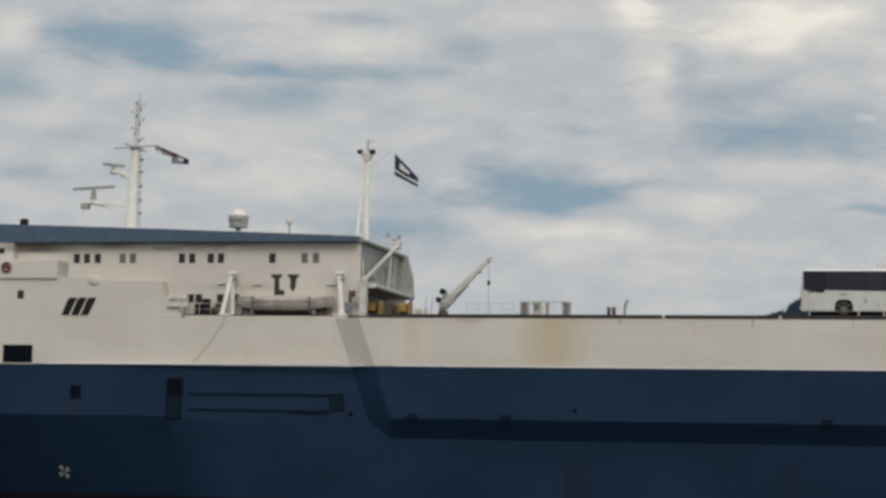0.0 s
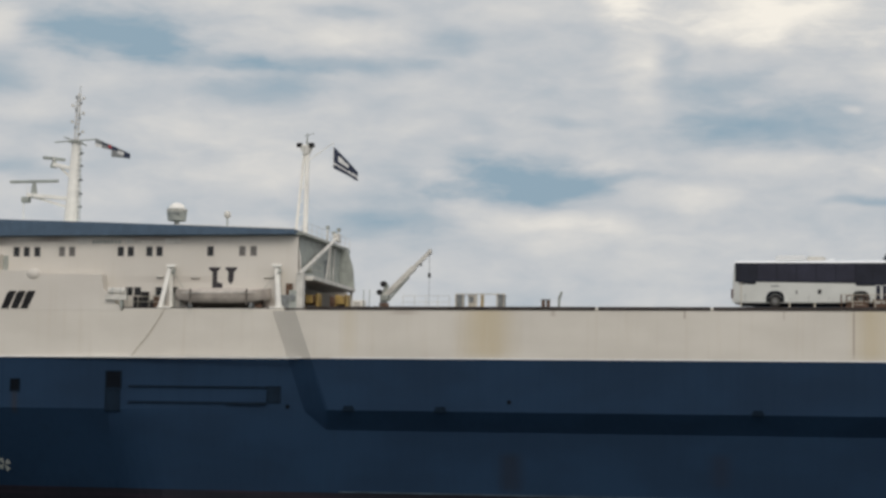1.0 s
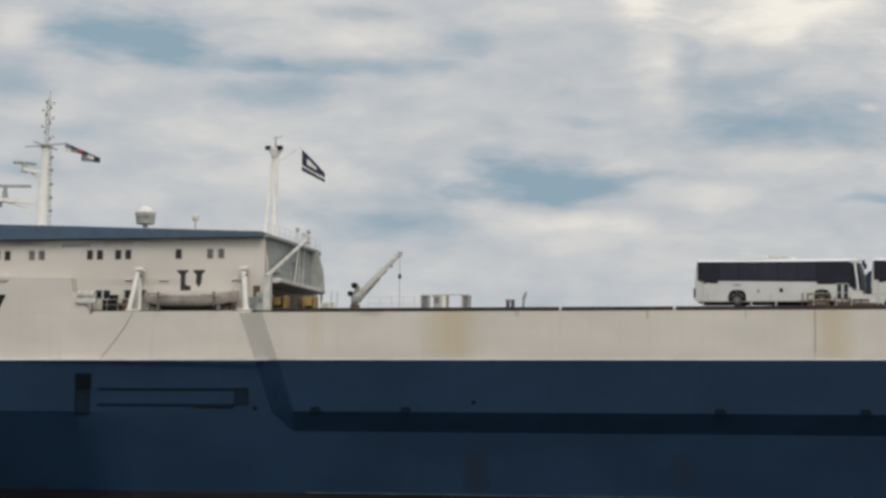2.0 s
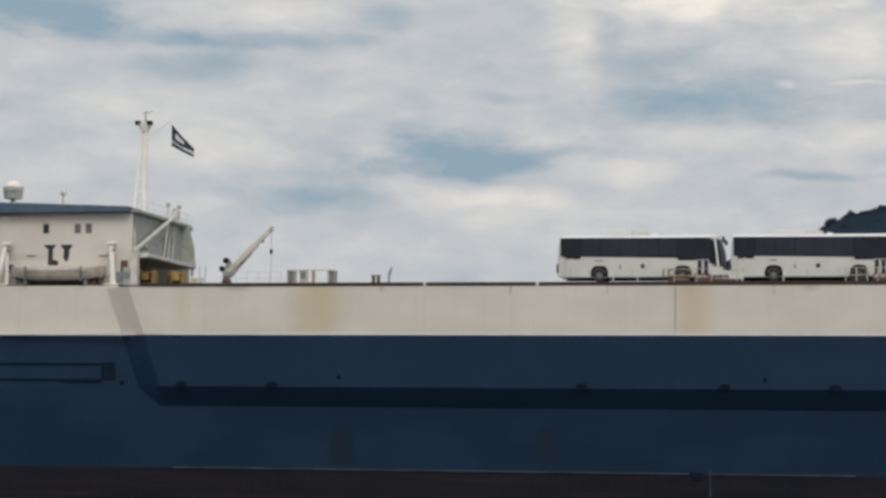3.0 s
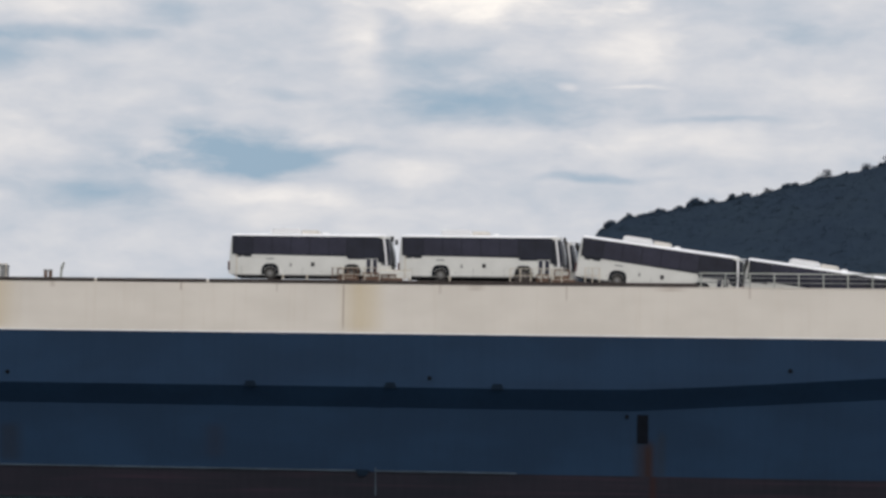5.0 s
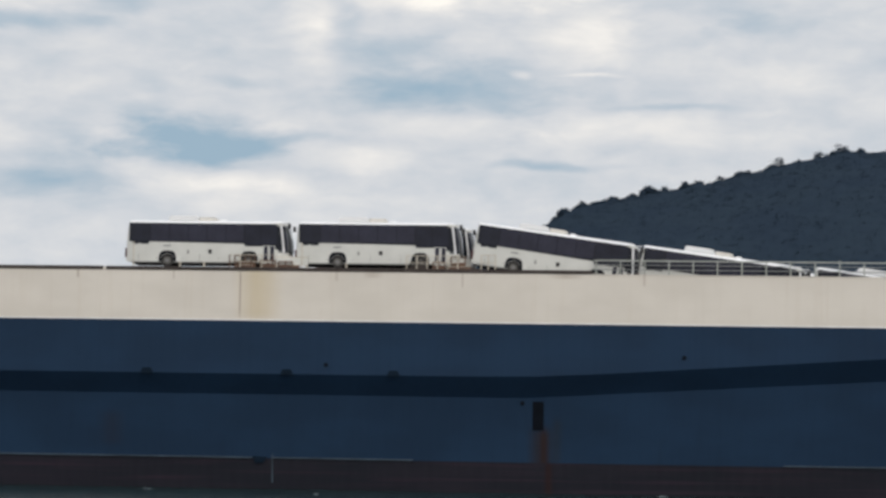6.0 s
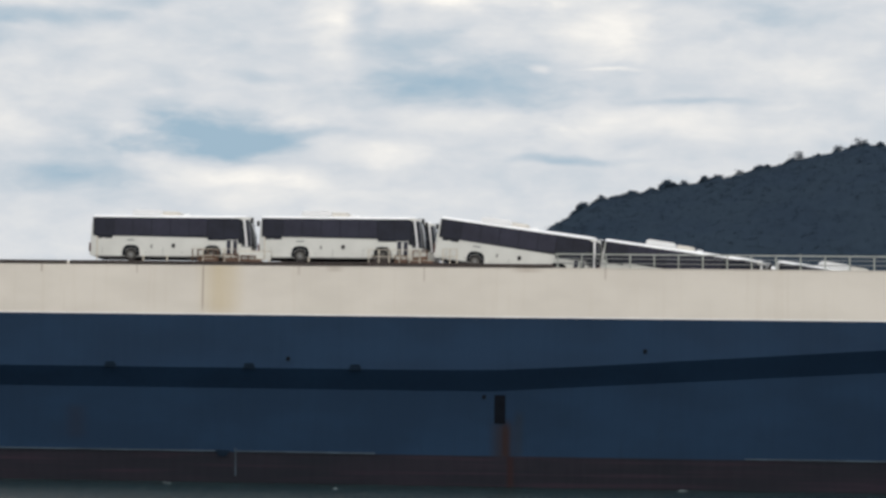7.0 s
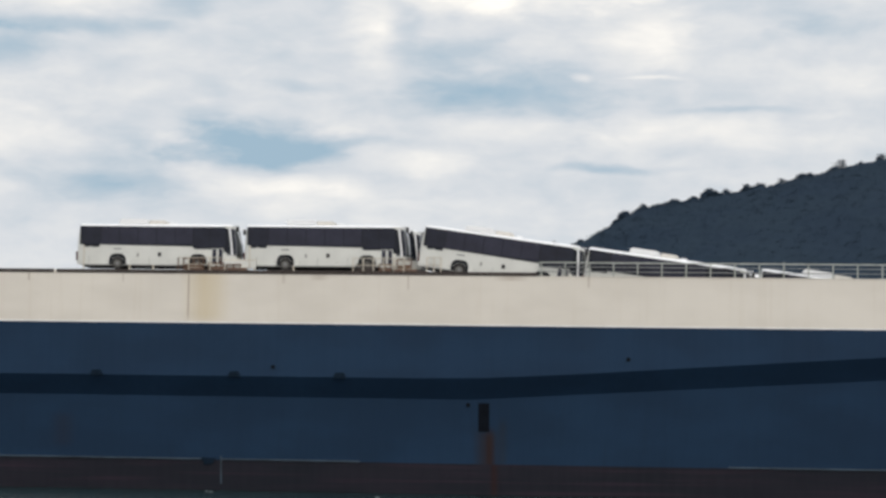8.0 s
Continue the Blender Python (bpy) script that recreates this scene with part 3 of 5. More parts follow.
# rubbing strakes, fender blocks, scuppers, openings in the side
for x in (-42.9, -35.41, -10.53, 0.46, 8.76):
    part("fender_block", skin([(x - 0.5, 8.85), (x + 0.5, 8.85), (x + 0.34, 9.3), (x - 0.34, 9.3)], 0.16), NAVY, ship, "small dark fender block")
for x, z in ((-29.9, 9.72), (3.5, 9.68), (31.1, 10.59), (18.7, 6.95), (-48.3, 9.2)):
    bm = rodded((x, side(x, z) - 0.06, z), (x, side(x, z) + 0.2, z), 0.17, n=12)
    part("scupper", bm, OPENING, ship, "dark round scupper")


def port(x0, x1, z0, z1, material=OPENING, frame_material=NAVY, lip=0.09):
    """An opening in the side with a raised lip round it."""
    hole = part("side_opening", skin(rect(x0, x1, z0, z1), 0.02), material, ship, "dark opening in the side")
    for a, b, c, d in ((x0 - lip, x1 + lip, z1, z1 + lip), (x0 - lip, x1 + lip, z0 - lip, z0), (x0 - lip, x0, z0, z1), (x1, x1 + lip, z0, z1)):
        part("lip", skin(rect(a, b, c, d), 0.07), frame_material, hole)


port(-78.45, -75.8, 13.1, 14.6, frame_material=WHITE)
port(-63.85, -62.6, 10.6, 11.9)
port(-63.85, -62.7, 8.75, 10.4, NAVY)
port(-72.25, -71.5, 10.3, 11.2)
part("pilot_door", skin(rect(19.5, 20.35, 4.9, 7.1), 0.05), OPENING, ship, "dark side door with rust below")
port(-50.0, -49.0, 9.55, 10.75, NAVY)
for z in (10.74, 9.46):
    part("belting_bar", skin(rect(-61.9, -50.1, z - 0.06, z + 0.06), 0.14), NAVY, ship, "dark bar of the stowed boarding ladder")
part("belting_bar", skin(rect(-53.5, -50.1, 9.32, 9.46), 0.2), NAVY, ship)
PALEBLUE = plain("pale_scuffed_blue_paint", (0.040, 0.062, 0.084), 0.5, vary=0.45, scale=0.5)
for x0, x1 in ((-44, -24), (-24, -2.4), (-0.7, 10.2), (38.8, 60.0)):
    part("waterline_strake", skin(rect(x0, x1, BOOT_Z, BOOT_Z + 0.11), 0.10), PALEBLUE, ship, "scuffed pale strake above the boot-topping")
part("draught_mark", skin(rect(-0.84, -0.74, 0.5, 2.7), 0.05), PALEBLUE, ship, "pale upright mark")
part("fitting", skin([(-2.35, 2.55), (-1.2, 2.5), (-1.5, 2.05), (-2.1, 2.0)], 0.12), NAVY, ship)


def disc(cx, cz, r0, r1, a0, a1, n=10):
    """An arc plate on the side, angles in turns."""
    pts = [(cx + r1 * math.cos(6.2832 * (a0 + (a1 - a0) * i / n)), cz + r1 * math.sin(6.2832 * (a0 + (a1 - a0) * i / n))) for i in range(n + 1)]
    if r0 > 0:
        pts += [(cx + r0 * math.cos(6.2832 * (a1 - (a1 - a0) * i / n)), cz + r0 * math.sin(6.2832 * (a1 - (a1 - a0) * i / n))) for i in range(n + 1)]
    else:
        pts.append((cx, cz))
    return pts


for k in range(4):
    part("thruster_mark", skin(disc(-73.8, 4.15, 0.10, 0.56, k / 4 + 0.02, k / 4 + 0.15), 0.03), GREY, ship, "white four-bladed thruster mark")

# ---- forward shell and house ----
HY = 2.4   # the house's near wall
SHELL = [(-83, TOP_Z), (-83, 20.3), (-70.6, 20.3), (-70.2, 19.95), (-64.6, 19.95), (-64.4, 18.7), (-62.75, 17.12), (-62.75, TOP_Z)]
part("forward_shell", slabbed(SHELL, 1.2, HY + 0.05, 0.03), HOUSE, ship, "cream-white forward side plating")
part("forward_shell", slabbed(SHELL, BEAM - HY - 0.05, BEAM - 1.2, 0.03), HOUSE, ship, "cream-white forward side plating")
for k in range(3):
    x = -73.35 + 0.86 * k
    part("louvre", slabbed([(x, 17.1), (x + 0.62, 17.1), (x + 1.30, 18.55), (x + 0.72, 18.55), (x + 0.50, 18.35)], 1.13, 1.3), BLACK, ship, "slanting black louvre")
part("shell_window", boxed(-77.35, -76.8, 1.15, 1.4, 18.45, 19.15, 0.03), PANE, ship)

# house wall with its windows
UP = [-72.68, -71.77, -70.82, -68.62, -67.72, -63.41, -62.52, -60.90, -60.02, -55.59, -52.84, -51.88]
LOW = [-62.56, -61.83, -59.97, -58.6]
holes = [(x - 0.28, x + 0.28, 21.52, 22.32) for x in UP] + [(x - 0.3, x + 0.3, 18.25, 18.95) for x in LOW]
bm = pierced(bmesh.new(), -83.0, -48.05, HY, HY + 0.2, TOP_Z, 23.2, holes)
slab(bm, [(-48.05, TOP_Z), (-47.85, 18.0), (-47.85, 21.3), (-48.25, 23.2), (-48.05, 23.2)][::-1], HY + 0.004, HY + 0.196)
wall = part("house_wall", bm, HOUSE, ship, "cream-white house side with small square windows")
for k, h in enumerate(holes):
    pale = k in (3, 4, 10, 11)
    w = part("window", boxed(h[0], h[1], HY + 0.09, HY + 0.13, h[2], h[3]), PALEPANE if pale else PANE, ship, "curtained square window" if pale else "dark square window")
    bm = bmesh.new()
    for a, b, c, d in ((h[0] - 0.06, h[1] + 0.06, h[3], h[3] + 0.06), (h[0] - 0.06, h[1] + 0.06, h[2] - 0.06, h[2]), (h[0] - 0.06, h[0], h[2], h[3]), (h[1], h[1] + 0.06, h[2], h[3])):
        box(bm, a, b, HY - 0.03, HY + 0.02, c, d)
    part("frame", bm, HOUSE, w)
bm = bmesh.new()
box(bm, -83, -48.3, 18.4, 18.6, TOP_Z, 23.2)
box(bm, -83, -82.8, HY, 18.6, TOP_Z, 23.2)
part("house_wall", bm, HOUSE, ship)

part("side_door", boxed(-49.05, -48.45, HY - 0.03, HY + 0.05, 18.0, 19.25, 0.02), BROWN, ship, "dark brown side door")

# blue roof, thick forward and thin aft, with a pale cap
part("roof", slabbed([(-84, 23.2), (-48.2, 23.2), (-48.2, 23.62), (-64.6, 24.27), (-79.7, 24.78), (-84, 24.9)], 1.55, 2.7, 0.03), ROOF, ship, "faded blue sloping roof edge")
part("roof_deck", slabbed([(-84, 23.2), (-48.25, 23.2), (-48.25, 23.55), (-64.6, 24.2), (-79.7, 24.7), (-84, 24.8)], 2.7, 19.2), GREY, ship, "grey roof deck")
part("roof_cap", slabbed([(-58.5, 24.02), (-48.3, 23.62), (-48.3, 23.70), (-58.5, 24.10)], 1.75, 19.0), STEEL, ship)
for x0, x1 in ((-67.2, -66.2), (-62.99, -62.42), (-59.55, -58.2)):
    part("nameboard", boxed(x0, x1, HY - 0.06, HY + 0.02, 22.56, 22.97, 0.01), STEEL, ship, "blank pale plate")
for k in range(8):
    part("name_bar", boxed(-65.92 + 0.325 * k, -65.70 + 0.325 * k, HY - 0.03, HY + 0.02, 22.58, 22.84), GREY, ship)
for k in range(8):
    part("name_bar", boxed(-62.20 + 0.325 * k, -62.0 + 0.325 * k, HY - 0.03, HY + 0.02, 22.62, 22.76), STEEL, ship)

# wing cab with a lifebuoy
part("wing_cab", boxed(-82, -73.8, 1.0, HY, 20.1, 21.7, 0.10), HOUSE, ship, "white projecting wing cab")
part("wing_window_panel", boxed(-82, -77.95, 1.4, HY, 21.7, 23.15, 0.05), HOUSE, ship)
part("window", boxed(-79.9, -78.75, 1.36, 1.5, 22.25, 22.72, 0.02), PANE, ship)
part("wing_door", boxed(-74.0, -73.4, HY - 0.08, HY + 0.02, 20.4, 21.6), GREY, ship, "grey door behind the wing")
smooth(part("cowl", ball(bmesh.new(), (-70.6, 1.3, 19.95), 0.55, (1.2, 0.5, 0.9), 2), HOUSE, ship))
# dark emblem on the house side
part("emblem", slabbed([(-55.70, 20.58), (-54.66, 20.58), (-54.73, 20.42), (-54.94, 20.25), (-54.94, 19.35), (-54.47, 19.25), (-54.47, 18.4), (-55.35, 18.4), (-55.35, 20.2), (-55.65, 20.42)][::-1], HY - 0.03, HY + 0.02), EMBLEM, ship, "black emblem")
part("emblem", slabbed([(-54.27, 20.58), (-53.22, 20.58), (-53.28, 20.42), (-53.50, 20.2), (-53.54, 19.5), (-53.76, 19.14), (-54.02, 19.5), (-53.98, 20.2), (-54.22, 20.42)][::-1], HY - 0.03, HY + 0.02), EMBLEM, ship, "black emblem")
for x0, x1, z in ((-67.2, -65.9, 19.72), (-57.5, -56.2, 19.75), (-51.2, -49.8, 19.75), (-60.5, -59.4, 19.8)):
    part("lamp_bracket", boxed(x0 + 0.3, x1 - 0.2, HY - 0.2, HY, z - 0.04, z + 0.05, 0.02), STEEL, ship)
for k in range(9):
    x = -61.3 + 0.55 * k
    if abs(x + 59.2) > 0.5:
        part("pipe", rodded((x, HY - 0.1, DECK_Z), (x, HY - 0.1, 17.9 + 0.3 * (k % 3)), 0.05, n=6), GREY, ship)

bm = bmesh.new()
ROPE = [(-59.0, 17.15), (-59.3, 16.5), (-59.87, 15.58), (-60.65, 14.55), (-61.26, 13.85), (-61.75, 13.2)]
for (xa, za), (xb, zb) in zip(ROPE, ROPE[1:]):
    rod(bm, (xa, 1.15, za), (xb, 1.15, zb), 0.03, n=6)
part("hanging_rope", bm, RAIL, ship, "slack rope hanging down the side")

# open aft galleries of the house
part("aft_wall", boxed(-48.75, -48.6, HY + 0.2, 15.4, 19.9, 23.2), GREY, ship, "grey recessed aft wall")
part("gallery_wall", slabbed([(-49.3, 19.85), (-46.75, 19.85), (-46.9, 21.6), (-47.4, 23.2), (-49.3, 23.2)], 15.2, 15.4), GREY, ship)
part("gallery_screen", boxed(-48.15, -48.05, HY + 0.25, 15.2, 19.9, 23.2), GREY, ship, "grey-green plated screen")
part("gallery_floor", slabbed([(-49.6, 19.5), (-46.9, 19.5), (-46.75, 19.6), (-46.75, 19.88), (-49.6, 19.88)], HY + 0.1, 15.6, 0.02), STEEL, ship, "pale gallery floor")
part("aft_roof", slabbed([(-49.6, 23.21), (-47.6, 23.21), (-47.6, 23.34), (-49.6, 23.5)], HY - 0.2, 15.6), GREY, ship)
part("lower_wall", boxed(-52.2, -52.0, HY + 0.2, 18.4, DECK_Z, 19.5), GREY, ship)
for y in (15.3,):
    part("gallery_post", boxed(-47.1, -46.9, y - 0.1, y + 0.1, DECK_Z, 19.5, 0.03), STEEL, ship)
part("screen_door", boxed(-48.05, -47.99, 10.2, 11.1, 19.95, 21.9, 0.02), DARKRAIL, ship)
part("gallery_stiffener", rodded((-47.95, 11.4, 19.9), (-47.95, 11.9, 23.1), 0.05, n=6), STEEL, ship)
part("gallery_stiffener", rodded((-47.95, 12.6, 19.9), (-47.95, 12.9, 23.1), 0.06, n=6), STEEL, ship)
bm = bmesh.new()
for z in (0.55, 1.05):
    rod(bm, (-46.8, HY + 0.2, 19.88 + z), (-46.8, 5.0, 19.88 + z), 0.02, n=5)
part("gallery_rail", bm, RAIL, ship)
bm = bmesh.new()
for k in range(11):
    y = HY + 0.3 + 1.5 * k
    rod(bm, (-47.9, y, 23.4), (-47.9, y, 24.4), 0.016, n=5)
for z in (23.9, 24.4):
    rod(bm, (-47.9, HY + 0.3, z), (-47.9, 17.3, z), 0.013, n=5)
part("roof_rail", bm, RAIL, ship, "thin white roof rail")


def derrick():
    t = on_ship("derrick", -47.6, 1.9, 19.0, "pale stowed cargo boom slanting up from the house", "derrick")
    part("heel", boxed(-0.35, 0.2, -0.3, 0.45, -1.85, 1.1, 0.06), STEEL, t)
    part("boom", rodded((-0.1, -0.3, 0.9), (0.3, 9.2, 4.75), 0.19, 0.15, 8), STEEL, t, "long pale boom")
    part("boom_head", boxed(0.05, 0.6, 8.9, 9.6, 4.5, 5.2, 0.08), STEEL, t)
    part("stay", rodded((0.3, 7.4, 4.0), (0.2, 6.6, 0.95), 0.06, n=6), STEEL, t)
    part("sheave", rodded((-0.35, 2.2, 1.5), (0.35, 2.2, 1.5), 0.26, n=12), GREY, t)


derrick()


def roof_aerials():
    for x, h in ((-48.9, 1.5), (-48.3, 1.0), (-47.9, 1.3)):
        t = on_ship("roof_aerial", x, 14.0, 23.4, "short grey aerial on the aft roof edge", "aerial", "roof aerials")
        part("rod", rodded((0, 0, 0), (0, 0, h), 0.06, n=6), STEEL, t)
        part("head", boxed(-0.15, 0.15, -0.15, 0.15, h, h + 0.3, 0.05), GREY, t)


roof_aerials()


def lifebuoy(x, y, z):
    t = on_ship("lifebuoy", x, y, z, "faded dark red lifebuoy hung on the wing", "lifebuoy")
    bm = bmesh.new()
    n, k = 20, 8
    vs = [[bm.verts.new(((0.36 + 0.1 * math.cos(6.2832 * j / k)) * math.cos(6.2832 * i / n), 0.1 * math.sin(6.2832 * j / k),
                         (0.36 + 0.1 * math.cos(6.2832 * j / k)) * math.sin(6.2832 * i / n))) for j in range(k)] for i in range(n)]
    for i in range(n):
        for j in range(k):
            bm.faces.new((vs[i][j], vs[(i + 1) % n][j], vs[(i + 1) % n][(j + 1) % k], vs[i][(j + 1) % k]))
    smooth(part("ring", bm, BUOY, t), 80)
    part("backing_board", boxed(-0.42, 0.42, 0.06, 0.10, -0.12, 0.12, 0.01), BROWN, t)


lifebuoy(-78.33, 0.88, 21.05)


def mast():
    t = on_ship("signal_mast", -69.4, 6.0, 24.4, "tall cream signal mast with radars and yards", "mast")
    part("column", rodded((0, 0, -0.8), (0.28, 0, 7.3), 0.66, 0.36, 14), MASTPAINT, t)
    bm = bmesh.new()
    for dx, dy in ((-0.16, -0.16), (0.2, -0.16), (0.02, 0.2)):
        rod(bm, (0.3 + dx, dy, 7.2), (0.45 + dx * 0.6, dy * 0.5, 11.5), 0.045, n=6)
    for k in range(10):
        z = 7.4 + 0.4 * k
        rod(bm, (0.12, -0.16, z), (0.52, -0.16, z + 0.2), 0.03, n=5)
        rod(bm, (0.14, -0.16, z + 0.2), (0.3, 0.2, z + 0.3), 0.03, n=5)
    for z, s in ((8.0, 1), (8.9, -1), (9.6, 1), (10.3, -1), (10.9, 1)):
        rod(bm, (0.4, -0.18, z), (0.4 + 0.6 * s, -0.18, z + 0.05), 0.03, n=5)
        box(bm, 0.4 + 0.5 * s - 0.09, 0.4 + 0.5 * s + 0.09, -0.27, -0.09, z + 0.03, z + 0.24)
    part("lattice_topmast", bm, STEEL, t)
    part("whip", rodded((0.45, 0, 11.4), (0.52, 0, 12.15), 0.03, n=5), GREY, t)
    for z, dx in ((9.9, -0.12), (9.2, 0.22), (10.5, 0.3), (8.4, -0.18), (11.0, -0.1), (7.8, 0.25)):
        part("navigation_light", rodded((0.38 + dx, -0.2, z), (0.38 + dx, -0.2, z + 0.24), 0.09, n=8), DARKRAIL, t)
    bm = rodded((-1.7, 0, 7.3), (2.1, 0, 7.5), 0.06, n=6)
    rod(bm, (0.2, -2.5, 7.35), (0.2, 2.5, 7.35), 0.06, n=6)
    box(bm, -0.3, 0.7, -0.5, 0.5, 7.22, 7.32)
    part("yard", bm, GREY, t)
    bm = rodded((2.0, 0, 7.55), (2.0, 0, 7.0), 0.015, n=4)
    rod(bm, (2.0, 0, 7.5), (3.5, 0, 6.95), 0.015, n=4)
    rod(bm, (3.5, 0, 6.97), (3.5, 0, 6.15), 0.015, n=4)
    part("signal_halyard", bm, GREY, t)
    for k, (z0, x0, x1, zt) in enumerate(((5.1, -2.1, -0.2, 5.55), (2.5, -4.4, -0.2, 3.6))):
        bm = beam(bmesh.new(), (0, 0, z0 - 0.1), (x0 + 0.4, 0, z0 + 0.25), 0.6, 0.3)
        beam(bm, (-0.1, 0, z0 - 0.9), (x0 + 0.9, 0, z0 + 0.1), 0.16, 0.2)
        rod(bm, (x0 + 0.5, -0.3, z0 + 0.3), (x0 + 0.5, -0.3, z0 + 1.0), 0.03, n=5)
        part("radar_bracket", bm, MASTPAINT, t)
        px = x0 + (0.4 if k == 0 else 0.95)
        r = part("radar_pedestal", rodded((px, 0, z0), (px, 0, zt + 0.2), 0.34, 0.16, 10), GREY, t)
        half = 1.05 if k == 0 else 2.25
        bar = part("radar_scanner", boxed(-half, half, -0.14, 0.14, 0, 0.24, 0.05), GREY, r, "long turning radar scanner bar")
        bar.matrix_basis = pose(px, 0, zt + 0.2)
        spinning.append((bar, (px, 0, zt + 0.2), (178, -126) if k == 0 else (195, -18)))
    part("hanging_pole", rodded((-4.3, -0.1, 0.4), (-4.3, -0.1, 2.2), 0.04, n=6), MASTPAINT, t)
    part("bracket_box", boxed(-4.5, -3.8, -0.3, 0.3, 2.1, 2.6, 0.08), GREY, t)
    bm = bmesh.new()
    for k in range(16):
        z = 0.3 + 0.45 * k
        rod(bm, (0.35, -0.25, z), (0.95, -0.25, z), 0.025, n=5)
    rod(bm, (0.95, -0.25, 0), (0.8, -0.25, 7.2), 0.025, n=5)
    part("ladder", bm, GREY, t)
    for z in (1.6, 2.7, 3.9, 5.1, 6.2):
        part("lamp", boxed(0.78, 1.02, -0.4, -0.1, z, z + 0.18, 0.03), DARKRAIL, t)


mast()


def domes():
    t = on_ship("satellite_dome", -58.8, 3.0, 23.85, "white drum-shaped satellite dome on the roof", "satellite dome")
    part("pedestal", rodded((0, 0, -0.1), (0, 0, 0.75), 0.22, n=10), GREY, t)
    smooth(part("drum", rodded((0, 0, 0.66), (0, 0, 1.62), 0.76, 0.85, 20), GREY, t, "grey-green drum"))
    smooth(part("radome", ball(bmesh.new(), (0, 0, 1.6), 0.70, (1, 1, 0.85), 3), MASTPAINT, t, "white dome"))
    bm = bmesh.new()
    for z in (1.42, 1.54):
        rod(bm, (0, 0, z), (0, 0, z + 0.05), 0.87, n=20)
    part("seam_band", bm, STEEL, t)
    part("hatch", boxed(-0.5, 0.5, -0.85, -0.6, 1.16, 1.26, 0.02), DARKRAIL, t)
    t = on_ship("small_antenna_dome", -54.4, 3.0, 23.75, "small white antenna dome on a thin post", "antenna")
    part("post", rodded((0, 0, -0.1), (0, 0, 0.95), 0.07, n=8), GREY, t)
    smooth(part("dome", ball(bmesh.new(), (0, 0, 1.25), 0.30, (1, 1, 1.1), 2), STEEL, t))
    t = on_ship("roof_lamp", -79.1, 6.0, 24.75, "small dark searchlight on the roof", "searchlight")
    part("bracket", rodded((0, 0, -0.2), (0, 0, 0.4), 0.08, n=6), DARKRAIL, t)
    part("lamp_body", boxed(-0.3, 0.3, -0.3, 0.3, 0.35, 0.95, 0.1), BLACK, t)


domes()


def tower():
    t = on_ship("funnel_mast", -49.9, 10.0, 23.4, "slender cream two-legged mast with a lamp platform", "mast")
    part("leg", rodded((0.15, 0, 0), (0.2, 0, 8.3), 0.22, 0.20, 10), MASTPAINT, t)
    part("leg", rodded((-0.75, 0, 0), (-0.1, 0, 7.6), 0.13, 0.12, 8), MASTPAINT, t)
    bm = bmesh.new()
    for k in range(6):
        z = 1.0 + 1.15 * k
        rod(bm, (-0.75 + 0.085 * z, 0, z), (0.16, 0, z + 0.5), 0.035, n=5)
    part("bracing", bm, MASTPAINT, t)
    bm = rodded((0.1, 0, 7.5), (0.1, 0, 8.2), 0.3, 0.62, 12)
    box(bm, -0.5, 0.75, -0.5, 0.5, 8.18, 8.26)
    part("platform", bm, MASTPAINT, t)
    for x in (-0.42, 0.62):
        part("floodlight", boxed(x - 0.24, x + 0.24, -0.5, -0.15, 8.1, 8.45, 0.05), BLACK, t)
    bm = rodded((0.12, 0, 8.2), (0.15, 0, 9.35), 0.09, 0.05, 7)
    rod(bm, (-0.15, 0, 9.1), (0.75, 0, 9.3), 0.03, n=5)
    part("spike", bm, GREY, t)
    bm = rodded((0.3, 0, 7.0), (2.45, 0, 8.45), 0.035, n=5)
    rod(bm, (2.5, 0, 8.5), (2.5, 0, 6.3), 0.02, n=5)
    part("flag_gaff", bm, MASTPAINT, t)


tower()


def flag(name, x, y, z, wide, tall, slats, slope, label, beat, phase):
    """A flag of upright strips, hinged one to the next; each row of slats lists (material, from, to) from the top down."""
    t = on_ship(name, x, y, z, label, "flag")
    n = len(slats)
    w = wide / n
    strips = []
    for k, bands in enumerate(slats):
        for j, (m, a, b) in enumerate(bands):
            z0 = lambda f, kk: -slope * (kk / n) * tall - f * tall * (1 - 0.58 * kk / n)
            bm = slabbed([(0, z0(b, k)), (w * 1.04, z0(b, k + 1)), (w * 1.04, z0(a, k + 1)), (0, z0(a, k))], -0.012, 0.012)
            s = part("strip", bm, m, t)
            strips.append((s, k))
    keyed_parts.append((strips, w, beat, phase))
    return t


N3, W3 = NAVYCLOTH, WHITECLOTH
flag("flag", -47.4, 10.0, 31.55, 2.15, 1.85, [
    [(N3, 0, 0.72), (W3, 0.72, 0.80), (N3, 0.80, 1)], [(N3, 0, 0.22), (W3, 0.22, 0.52), (N3, 0.52, 0.72), (W3, 0.72, 0.80), (N3, 0.80, 1)],
    [(N3, 0, 0.25), (W3, 0.25, 0.48), (N3, 0.48, 0.70), (W3, 0.70, 0.79), (N3, 0.79, 1)], [(N3, 0, 0.62), (W3, 0.62, 0.78), (N3, 0.78, 1)],
    [(N3, 0, 0.5), (W3, 0.5, 0.72), (N3, 0.72, 1)]], 1.15, "navy flag with a white disc and stripe, fluttering", 1.5, 0.3)
